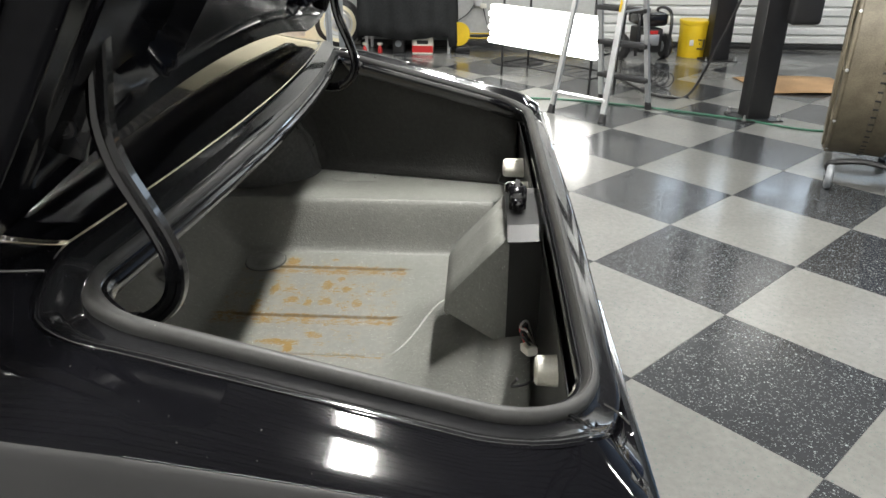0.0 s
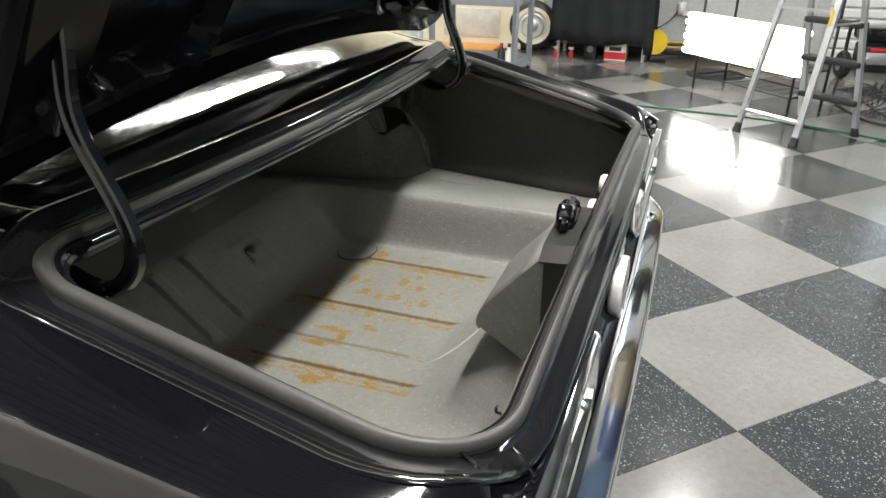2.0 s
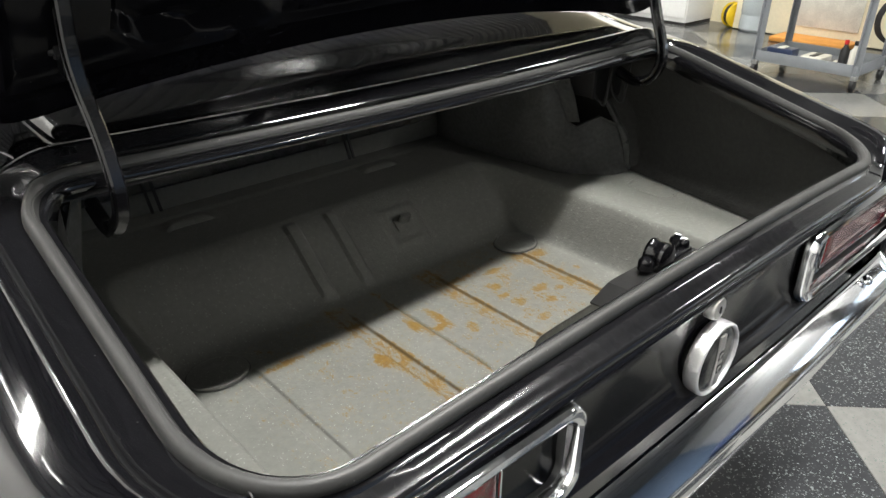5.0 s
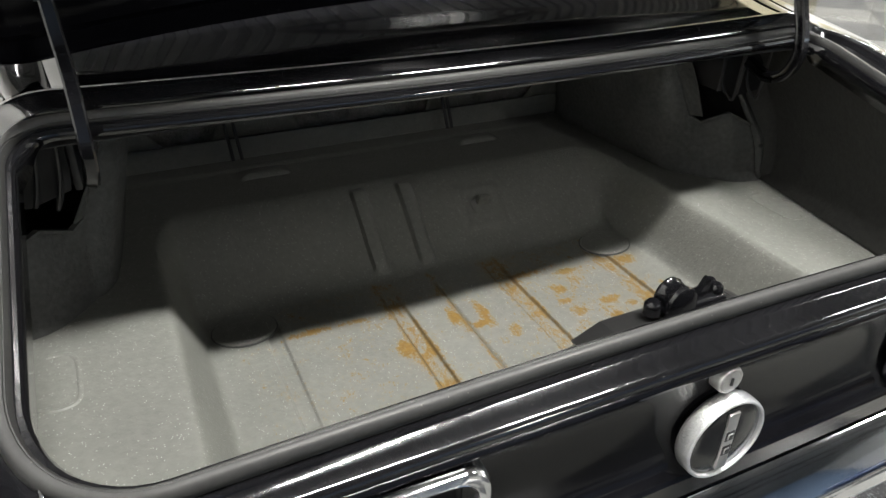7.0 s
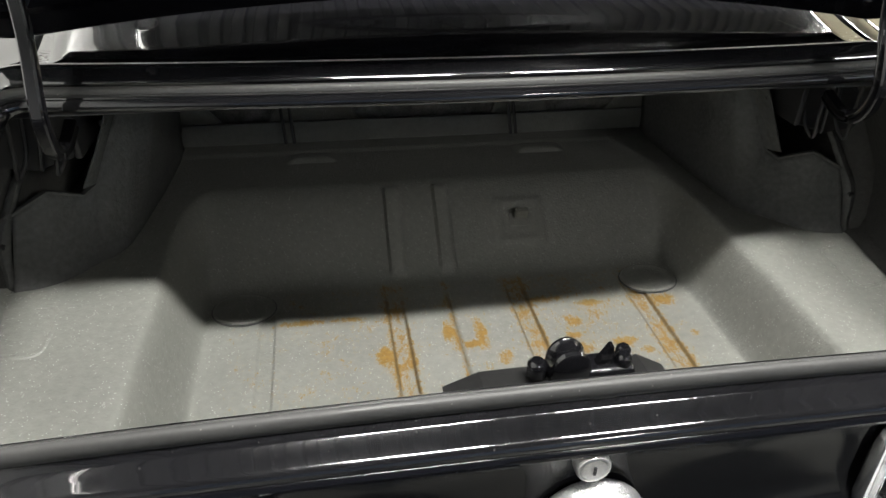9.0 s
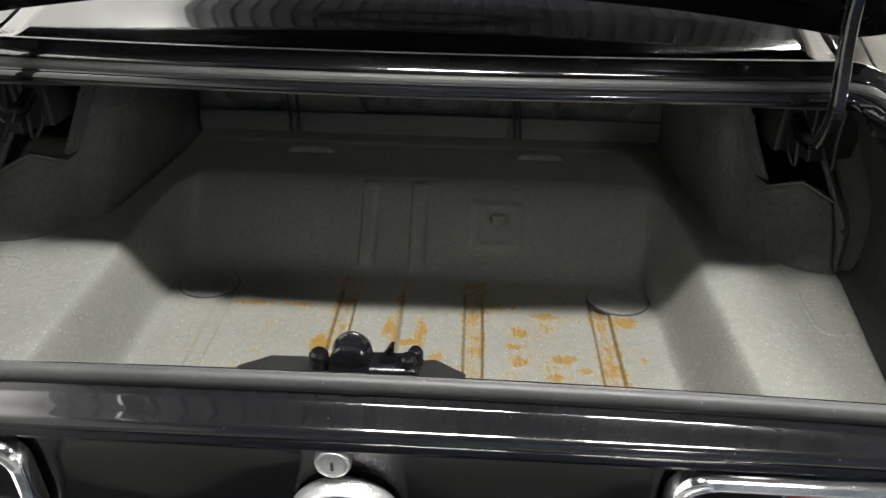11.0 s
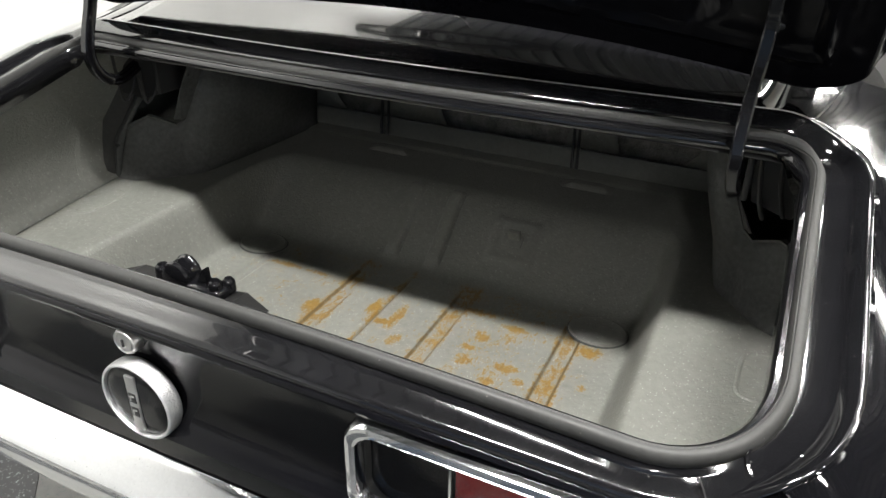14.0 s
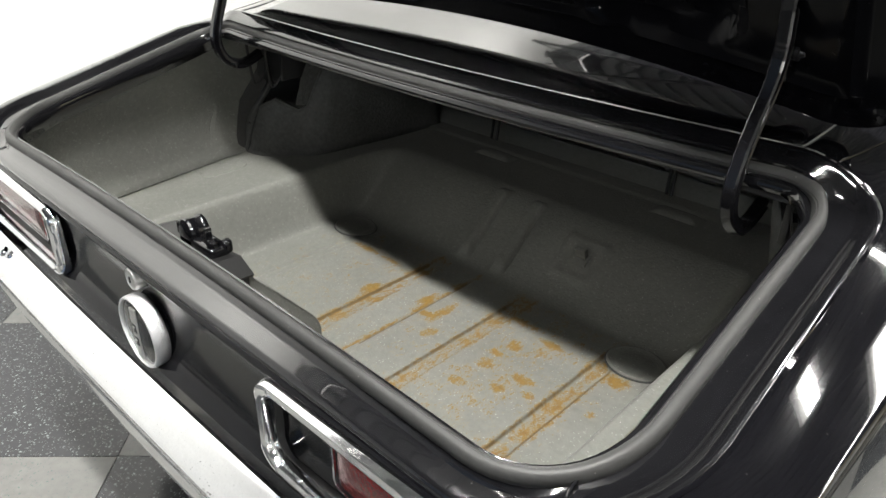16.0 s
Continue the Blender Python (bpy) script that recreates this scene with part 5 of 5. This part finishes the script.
for f in (0.15, 0.32, 0.49, 0.66):
    a, b = B1.lerp(TOPC - side, f), B2.lerp(TOPC + side, f)
    mid, ln = (a + b) / 2, (a - b).length
    ang = math.degrees(math.atan2(b.y - a.y, b.x - a.x))
    part("tread", block((ln + 0.02, 0.10, 0.035), tuple(mid), (0, 0, ang), 0.008), PLASTIC, ladder, "black ribbed tread")
part("top_tray", block((0.40, 0.16, 0.04), tuple(TOPC + Vector((0, 0, 0.02))), (0, 0, math.degrees(math.atan2(side.y, side.x))), 0.012), PLASTIC, ladder)
part("spreader", rod(A2.lerp(TOPC - side, 0.5), B1.lerp(TOPC - side, 0.5), 0.008), ALU, ladder)
part("label_sticker", block((0.03, 0.004, 0.09), tuple(A2.lerp(TOPC - side, 0.53) + Vector((-0.012, 0.016, 0))), (0, 8, -45), 0.001), YELLOW, ladder, "yellow safety sticker")

# ---- lamp bank on a wire stand ----
stand = thing("wire_stand", "black wire rack standing on thin legs", "rack", (5.22, -0.50, 0), -135)
for x in (-0.50, 0.50):
    for y in (-0.18, 0.18):
        part("leg", rod((x, y, 0), (x, y, 0.98), 0.011, 8), BLACKMETAL, stand)
for z in (0.12, 0.30, 0.96):
    bm = sweep([Vector(p) for p in ((-0.50, -0.18, z), (0.50, -0.18, z), (0.50, 0.18, z), (-0.50, 0.18, z))], ring_section(0.007, 6), closed=True)
    for k in range(9):
        rod((-0.48 + 0.12 * k, -0.18, z), (-0.48 + 0.12 * k, 0.18, z), 0.003, 5, bm=bm)
    part("wire_shelf", bm, BLACKMETAL, stand)
bank = thing("fluorescent_lamp_bank", "bank of six bright white fluorescent tubes on a wire rack", "work light", (5.22, -0.50, 0.30), -135)
part("reflector", block((1.14, 0.03, 0.33), (0, -0.205, 0.17), bevel=0.008), WHITE, bank)
for k in range(6):
    tube = part("tube", lathe([(0.001, -0.60), (0.022, -0.598), (0.026, -0.58), (0.026, 0.58), (0.022, 0.598), (0.001, 0.60)], 16, "x"), TUBEGLOW, bank, "lit fluorescent tube")
    tube.location = (0.02 * (k % 2), -0.255, 0.025 + 0.057 * k)

# ---- bucket, lift posts, generator, cardboard, hose ----
bucket = thing("bucket", "yellow plastic bucket with a lid and black marks", "bucket", (6.62, -2.06, 0))
part("pail", lathe([(0.001, 0.0), (0.135, 0.0), (0.14, 0.01), (0.152, 0.33), (0.158, 0.335), (0.158, 0.35), (0.152, 0.355)], 32), YELLOW, bucket)
part("lid", lathe([(0.160, 0.345), (0.162, 0.368), (0.156, 0.376), (0.02, 0.372), (0.001, 0.372)], 32), YELLOW, bucket)
for z, w in ((0.10, 0.10), (0.19, 0.012), (0.15, 0.012)):
    part("printed_bar", block((0.004, w, 0.014), (-0.146, -0.035, z), (0, -2, -14), 0.001), PLASTIC, bucket)
part("printed_bar", block((0.004, 0.014, 0.09), (-0.147, -0.075, 0.155), (0, -2, -22), 0.001), PLASTIC, bucket)
part("printed_bar", block((0.004, 0.05, 0.012), (-0.148, -0.035, 0.19), (0, -2, -14), 0.001), PLASTIC, bucket)
part("printed_label", block((0.003, 0.05, 0.06), (-0.150, 0.05, 0.16), (0, -2, 18), 0.001), WHITEPLASTIC, bucket)

for px_, py_, w, rz in ((4.06, -1.85, 0.155, 8), (6.45, -2.27, 0.19, 4)):
    post = thing("lift_post", "black steel lift column bolted to the floor", "lift post", (px_, py_, 0), rz, "lift columns")
    bm = bmesh.new()
    box(bm, (w, 0.012, 3.2), (0, -w / 2, 1.6), (0, 0, 0), 0.003)
    box(bm, (w, 0.012, 3.2), (0, w / 2, 1.6), (0, 0, 0), 0.003)
    box(bm, (0.012, w - 0.01, 3.2), (-w / 2 + 0.006, 0, 1.6), (0, 0, 0), 0.003)
    part("column", bm, BLACKMETAL, post)
    part("base_plate", block((w + 0.14, w + 0.16, 0.012), (0, 0, 0.006), bevel=0.003), BLACKMETAL, post)
    for bx in (-1, 1):
        for by in (-1, 1):
            part("anchor_bolt", lathe([(0.001, 0.05), (0.008, 0.05), (0.008, 0.022), (0.016, 0.022), (0.016, 0.010), (0.001, 0.010)], 10), STEEL, post).location = (bx * (w / 2 + 0.045), by * (w / 2 + 0.055), 0)
arm = thing("lift_control_box", "black rounded motor box fixed to a lift column", "motor box", (4.02, -2.03, 0.68))
part("casing", block((0.20, 0.21, 0.42), (0, 0, 0.21), bevel=0.03, seg=3), PLASTIC, arm)
part("bracket", block((0.06, 0.10, 0.10), (0.02, 0.10, 0.2), bevel=0.006), BLACKMETAL, arm)

gen = thing("generator", "small black portable generator with wheels", "generator", (6.42, -1.52, 0), 10)
gen.scale = (1.2, 1.2, 1.08)
for y in (-0.14, 0.14):
    bm = sweep(smooth_path([(-0.16, y, 0.06), (-0.17, y, 0.36), (-0.10, y, 0.46), (0.10, y, 0.46), (0.17, y, 0.36), (0.16, y, 0.06)], 6), ring_section(0.014, 8), up=(0, 1, 0))
    part("frame_tube", bm, BLACKMETAL, gen)
part("tank", block((0.28, 0.26, 0.12), (0, 0, 0.38), bevel=0.035, seg=3), PAINT_IN, gen, "black fuel tank")
part("engine", block((0.26, 0.20, 0.22), (0.0, 0, 0.19), bevel=0.02), SATIN, gen)
part("side_panel", block((0.02, 0.16, 0.10), (-0.14, 0.02, 0.20), bevel=0.006), ALU, gen)
part("stripe", block((0.012, 0.12, 0.03), (-0.148, 0.02, 0.27), bevel=0.003), REDPLASTIC, gen)
for y in (-0.19, 0.19):
    wh = part("wheel", lathe([(0.03, -0.03), (0.10, -0.03), (0.115, -0.015), (0.115, 0.015), (0.10, 0.03), (0.03, 0.03)], 24, "y"), PLASTIC, gen)
    wh.location = (0.02, y, 0.115)
    part("hub", lathe([(0.001, -0.034), (0.05, -0.034), (0.05, 0.034), (0.001, 0.034)], 16, "y"), ALU, wh)

cardboard = thing("cardboard_sheet", "flattened brown cardboard sheet on the floor", "cardboard")
rows = []
for k in range(9):
    u = k / 8
    a, b = Vector((5.50, -2.15, 0.004)).lerp(Vector((5.55, -3.05, 0.004)), u), Vector((4.86, -2.22, 0.004)).lerp(Vector((4.84, -3.0, 0.004)), u)
    rows.append([a.lerp(b, m / 6) + Vector((0, 0, 0.015 * abs(math.sin(3 * u + m)) * (0.4 + 0.6 * (m in (0, 6))))) for m in range(7)])
thick(part("sheet", grid_bm(rows), CARD, cardboard), 0.005, 1)

hose = part("air_hose", sweep(smooth_path([(4.60, 0.45, 0.008), (4.55, 0.0, 0.008), (4.50, -0.5, 0.008), (4.36, -0.95, 0.008), (4.20, -1.3, 0.008), (3.98, -1.72, 0.008), (3.72, -2.1, 0.008), (3.66, -2.5, 0.008), (3.40, -3.0, 0.008)], 10), ring_section(0.008, 8)), GREENHOSE)
tagged(hose, "thin dark green air hose lying across the floor", "hose")
cable = part("power_cable", sweep(smooth_path([(4.30, -1.98, 2.2), (4.45, -1.80, 1.0), (4.62, -1.66, 0.35), (4.72, -1.55, 0.02), (4.62, -1.36, 0.012), (4.85, -1.20, 0.012), (5.4, -1.12, 0.012), (6.2, -1.25, 0.012)], 10), ring_section(0.011, 8)), PLASTIC)
tagged(cable, "thick black power cable hanging down to the floor", "cable")
pts = []
for k in range(70):
    a = k * 0.55
    pts.append(Vector((4.95 + 0.008 * k, -1.42 + 0.0015 * k + 0.07 * math.cos(a), 0.075 + 0.068 * math.sin(a))))
coil = part("coiled_cord", sweep(pts, ring_section(0.005, 6)), PLASTIC)
tagged(coil, "loose coil of thin black cord on the floor", "cord")
rug = thing("round_mat", "dark round rubber mat lying on the floor", "mat", (6.15, -0.2, 0.0))
part("mat", lathe([(0.001, 0.012), (0.25, 0.012), (0.27, 0.006), (0.27, 0.0)], 32), PLASTIC, rug)

# ---- drum fan ----
fan = thing("drum_fan", "large blue drum fan with a dusty wire guard on small wheels", "fan", (2.87, -2.05, 0), -115)
belt = part("drum", lathe([(0.50, -0.20), (0.545, -0.20), (0.552, -0.192), (0.552, -0.185), (0.545, -0.178), (0.545, -0.035), (0.550, -0.030), (0.550, -0.010), (0.545, -0.005), (0.545, 0.095), (0.53, 0.10)], 64, "x"), TAN, fan, "dusty tan drum band")
belt.location = (0, 0, 0.66)
shell = part("shell", lathe([(0.50, 0.095), (0.556, 0.098), (0.560, 0.105), (0.560, 0.43), (0.555, 0.44), (0.52, 0.445)], 64, "x"), BLUE, fan, "dark blue steel shell")
shell.location = (0, 0, 0.66)
for k in range(36):
    a = 2 * math.pi * k / 36
    for x in (-0.19, 0.10):
        if k % 3 == 0:
            part("rivet", lathe([(0.001, 0.006), (0.007, 0.004), (0.009, 0.0)], 8, "z"), ALU, fan).matrix_local = pose(x, -0.552 * math.sin(a), 0.66 + 0.552 * math.cos(a), math.degrees(a), 0, 0)
for k in range(72):
    a = 2 * math.pi * k / 72
    part("slot", block((0.026, 0.010, 0.004), bevel=0.001), PLASTIC, fan).matrix_local = pose(-0.02, -0.550 * math.sin(a), 0.66 + 0.550 * math.cos(a), math.degrees(a), 0, 0)
guard = bmesh.new()
for r in [0.06 + 0.035 * k for k in range(14)]:
    sweep([Vector((-0.215, r * math.cos(radians(a)), r * math.sin(radians(a)))) for a in range(0, 360, 10)], ring_section(0.0035, 5), up=(1, 0, 0), closed=True, bm=guard)
for a in range(0, 360, 30):
    rod((-0.218, 0, 0), (-0.205, 0.55 * math.cos(radians(a)), 0.55 * math.sin(radians(a))), 0.004, 5, bm=guard)
g = part("wire_guard", guard, TAN, fan, "dusty tan wire guard")
g.location = (0, 0, 0.66)
part("back_disc", lathe([(0.001, -0.06), (0.50, -0.05), (0.52, -0.03), (0.52, 0.0)], 40, "x"), TAN, fan).location = (0, 0, 0.66)
for y in (-0.42, 0.42):
    part("frame_tube", sweep(smooth_path([(-0.15, y, 0.09), (-0.16, y, 0.14), (0.0, y, 0.17), (0.16, y, 0.14), (0.15, y, 0.09)], 6), ring_section(0.016, 8), up=(0, 1, 0)), BLACKMETAL, fan)
    for x in (-0.15, 0.15):
        w = part("caster", lathe([(0.02, -0.018), (0.060, -0.018), (0.070, -0.010), (0.070, 0.010), (0.060, 0.018), (0.02, 0.018)], 24, "x"), GREYMETAL, fan, "grey rubber caster")
        w.location = (x, y, 0.070)
        part("hub", lathe([(0.001, -0.024), (0.025, -0.022), (0.025, 0.022), (0.001, 0.024)], 14, "x"), PLASTIC, w)

# ---- draped table and what stands under it ----
drape = thing("draped_table", "table covered with a black cloth hanging to the floor", "table", (6.72, 0.96, 0))
rows = []
for k in range(61):
    u = k / 60
    y = -0.50 + 1.0 * u
    fold = 0.018 * math.sin(u * 34) + 0.012 * math.sin(u * 13 + 1)
    low = 0.17 + 0.02 * math.sin(u * 9) - (0.10 if u < 0.10 else 0)
    rows.append([Vector((-0.24 + fold * (1 - v) - 0.03 * (1 - v), y - 0.03 * (1 - v) * (1 if u < 0.5 else -1), low + (1.05 - low) * v)) for v in (0, 0.15, 0.35, 0.6, 0.85, 0.97, 1.0)] + [Vector((-0.20, y, 1.062)), Vector((0.28, y, 1.06))])
thick(part("cloth", grid_bm(rows), CLOTH, drape, "black cloth with soft folds"), 0.003, 0)
for y, sgn in ((-0.50, 1), (0.50, -1)):
    rows = [[Vector((-0.26 + 0.54 * m / 12, y - sgn * (0.02 + 0.012 * math.sin(m * 1.3)) * (1 - v), 0.12 + 0.93 * v)) for m in range(13)] for v in (0, 0.25, 0.5, 0.75, 1.0)]
    thick(part("cloth_side", grid_bm(rows), CLOTH, drape), 0.003, 0)
part("tabletop", block((0.46, 0.96, 0.03), (0.03, 0, 1.04), bevel=0.004), BLACKMETAL, drape)
for x in (-0.17, 0.22):
    for y in (-0.44, 0.44):
        part("leg", block((0.03, 0.03, 1.03), (x, y, 0.515), bevel=0.004), ALU, drape)
boxes = thing("red_carton", "red and white printed carton under the table", "box", (6.62, 0.80, 0))
part("carton", block((0.20, 0.22, 0.17), (0, 0, 0.085), bevel=0.004), WHITEPLASTIC, boxes)
part("printed_band", block((0.003, 0.221, 0.07), (-0.1, 0, 0.05)), REDPLASTIC, boxes)
part("printed_shape", block((0.003, 0.12, 0.04), (-0.1008, 0, 0.12), bevel=0.001), PLASTIC, boxes)
dark = thing("speaker_box", "small black box with a round face under the table", "box", (6.62, 1.06, 0))
part("case", block((0.16, 0.12, 0.18), (0, 0, 0.09), bevel=0.008), PLASTIC, dark)
part("dial", lathe([(0.001, -0.004), (0.03, -0.004), (0.035, 0.0)], 20, "x"), GREYMETAL, dark).location = (-0.081, 0, 0.10)
for y, c in ((1.26, REDPLASTIC), (1.42, REDPLASTIC)):
    cup = thing("small_bottle", "small red and white bottle on the floor", "bottle", (6.55, y, 0), group="bottles under the table")
    part("bottle_body", lathe([(0.001, 0), (0.024, 0.002), (0.025, 0.05), (0.018, 0.06), (0.012, 0.08)], 16), c, cup)
    part("cap", lathe([(0.014, 0.078), (0.03, 0.085), (0.03, 0.105), (0.001, 0.108)], 14), WHITEPLASTIC, cup)
disc = thing("yellow_reel", "round yellow reel leaning against the draped table", "reel", (6.66, 0.42, 0.19), 12)
part("disc", lathe([(0.001, -0.02), (0.12, -0.018), (0.125, -0.008), (0.125, 0.008), (0.12, 0.018), (0.001, 0.02)], 32, "x"), YELLOW, disc)
part("grip", block((0.05, 0.04, 0.10), (-0.02, 0.06, -0.09), (20, 0, 0), 0.008), PLASTIC, disc)
part("base", block((0.12, 0.16, 0.06), (0.02, -0.04, -0.16), bevel=0.01), PLASTIC, disc)

tire = thing("spare_wheel", "whitewall tyre on a chrome wheel leaning on the wall", "wheel", (6.88, 1.76, 0.264), 8)
tire.scale = (0.81, 0.81, 0.81)
part("tyre", lathe([(0.19, -0.07), (0.20, -0.085), (0.28, -0.085), (0.315, -0.06), (0.325, 0), (0.315, 0.06), (0.28, 0.08), (0.19, 0.08)], 40, "x"), PLASTIC, tire)
part("white_band", lathe([(0.205, -0.0862), (0.245, -0.0862), (0.245, -0.084), (0.205, -0.084)], 40, "x"), CREAM, tire, "yellowed whitewall band")
part("wheel_cover", lathe([(0.001, -0.11), (0.05, -0.105), (0.07, -0.09), (0.10, -0.085), (0.15, -0.095), (0.17, -0.085), (0.195, -0.09), (0.20, -0.07)], 36, "x"), ALU, tire)

# ---- utility cart ----
cart = thing("utility_cart", "grey metal utility cart on casters with parts on it", "cart", (5.26, 1.86, 0), 0)
for x in (-0.28, 0.28):
    for y in (-0.38, 0.38):
        bm = block((0.045, 0.006, 1.195), (0, 0.0195, 0.6775), bevel=0.001)
        box(bm, (0.006, 0.045, 1.195), (0.0195, 0, 0.6775), (0, 0, 0), 0.001)
        p = part("corner_post", bm, GREYMETAL, cart)
        p.location = (x, y, 0)
        w = part("caster", lathe([(0.012, -0.016), (0.036, -0.016), (0.042, -0.009), (0.042, 0.009), (0.036, 0.016), (0.012, 0.016)], 20, "y"), PLASTIC, cart)
        w.location = (x, y, 0.042)
        part("fork", block((0.04, 0.04, 0.035), (x, y, 0.092), bevel=0.006), STEEL, cart)
for z in (0.125, 0.68, 1.24):
    bm = block((0.56, 0.76, 0.006), (0, 0, z))
    for x in (-0.283, 0.283):
        box(bm, (0.006, 0.76, 0.085), (x, 0, z + 0.02), (0, 0, 0), 0.001)
    for y in (-0.383, 0.383):
        box(bm, (0.56, 0.006, 0.085), (0, y, z + 0.02), (0, 0, 0), 0.001)
    part("shelf", bm, GREYMETAL, cart)
for x, y, sx, sy, h, m, nm, lab in ((-0.18, 0.22, 0.14, 0.20, 0.09, BLUE, "small_carton", "small blue carton on the cart shelf"), (-0.12, -0.02, 0.22, 0.16, 0.06, WHITEPLASTIC, "parts_tray", "white tray of small parts on the cart"),
                              (-0.18, -0.20, 0.12, 0.10, 0.05, BLACKMETAL, "tool_case", "small black tool case on the cart")):
    t = thing(nm, lab, "box", (5.26 + x, 1.86 + y, 0.128))
    part("case", block((sx, sy, h), (0, 0, h / 2), bevel=0.008), m, t)
    part("top_strip", block((sx * 0.8, sy * 0.25, 0.006), (0, 0, h + 0.003), bevel=0.001), WHITEPLASTIC if m is not WHITEPLASTIC else BLACKMETAL, t)
for y, m in ((-0.31, WHITEPLASTIC), (-0.24, PLASTIC)):
    t = thing("spray_bottle", "upright plastic bottle on the cart shelf", "bottle", (5.07, 1.86 + y, 0.128), group="bottles on the cart")
    part("bottle_body", lathe([(0.001, 0), (0.03, 0), (0.032, 0.01), (0.032, 0.14), (0.015, 0.17), (0.014, 0.19)], 16), m, t)
    part("cap", lathe([(0.016, 0.185), (0.016, 0.215), (0.001, 0.216)], 12), REDPLASTIC if m is PLASTIC else PLASTIC, t)
board = thing("orange_board", "flat orange foam board lying on the floor", "board", (6.60, 2.38, 0), 0)
part("foam", block((0.34, 0.72, 0.05), (0, 0.06, 0.025), bevel=0.012), ORANGE, board)
panel = thing("cream_panel", "large cream door panel leaning against the wall", "panel", (6.78, 2.62, 0))
part("sheet", block((0.04, 1.50, 1.9), (0.10, 0, 0.955), (0, 4, 0), 0.006), CREAM, panel)
part("window_patch", block((0.012, 0.66, 0.30), (0.027, -0.17, 0.27), (0, 4, 0), 0.004), SCUFFED, panel, "scuffed white lower patch")
cabinet = thing("white_cabinet", "plain cream-white storage cabinet on the floor", "cabinet", (6.80, 4.42, 0))
part("carcass", block((0.56, 1.30, 1.8), (0, 0, 0.93), bevel=0.008), WHITE, cabinet)
part("plinth", block((0.54, 1.28, 0.03), (0, 0, 0.015)), PLASTIC, cabinet)
for y in (-0.325, 0.325):
    d = part("door", block((0.02, 0.63, 1.72), (-0.292, y, 0.94), bevel=0.004), WHITE, cabinet)
    part("handle", block((0.02, 0.02, 0.14), (-0.312, y * 0.1, 0.95), bevel=0.004), STEEL, d)
reel = thing("cable_reel", "yellow and black cable reel standing on the floor", "reel", (6.88, 3.42, 0.13), 68)
part("drum", lathe([(0.06, -0.05), (0.125, -0.05), (0.13, -0.035), (0.10, -0.03), (0.10, 0.03), (0.13, 0.035), (0.125, 0.05), (0.06, 0.05)], 32, "x"), YELLOW, reel)
part("cord", lathe([(0.05, -0.028), (0.112, -0.028), (0.118, 0), (0.112, 0.028), (0.05, 0.028)], 28, "x"), PLASTIC, reel)
jug = thing("water_jug", "clear blue plastic water jug on the floor", "jug", (6.86, 3.17, 0))
part("jug_body", lathe([(0.001, 0), (0.12, 0.0), (0.135, 0.015), (0.135, 0.10), (0.128, 0.12), (0.135, 0.14), (0.135, 0.30), (0.10, 0.37), (0.04, 0.41), (0.03, 0.44)], 28), CLEARJUG, jug)
part("cap", lathe([(0.033, 0.435), (0.033, 0.47), (0.001, 0.472)], 16), BLUE, jug)
jug.scale = (1.1, 1.1, 1.35)

# ---- floor tiles ----
C45 = math.sqrt(0.5)
tile_mesh = {}
for nm, mat in (("dark", TILE_DARK), ("light", TILE_LIGHT)):
    bm = block((TILE - 0.0016, TILE - 0.0016, 0.004), (0, 0, -0.002), bevel=0.0007, seg=1)
    me = bpy.data.meshes.new("floor_tile")
    bm.to_mesh(me)
    bm.free()
    me.materials.append(mat)
    tile_mesh[nm] = me
rest_bm = {"dark": bmesh.new(), "light": bmesh.new()}
for i in range(-16, 18):
    for j in range(-16, 20):
        u, v = (i + 0.5) * TILE, (j + 0.5) * TILE
        x, y = TX + C45 * (u + v), TY + C45 * (v - u)
        if not (X0 - 0.3 < x < X1 + 0.3 and Y0 - 0.3 < y < Y1 + 0.3):
            continue
        kind = "dark" if (i + j) % 2 else "light"
        if -2.6 < x < 7.2 and -3.4 < y < 4.2:
            ob = new("floor_tile", tile_mesh[kind])
            ob.parent = floor
            ob.location, ob.rotation_euler = (x, y, 0), (0, 0, radians(-45))
        else:
            box(rest_bm[kind], (TILE - 0.0016, TILE - 0.0016, 0.004), (x, y, -0.002), (0, 0, 45))
for kind, mat in (("dark", TILE_DARK), ("light", TILE_LIGHT)):
    part("far_floor_tiles", rest_bm[kind], mat, floor, smooth=False, kind="stuff")
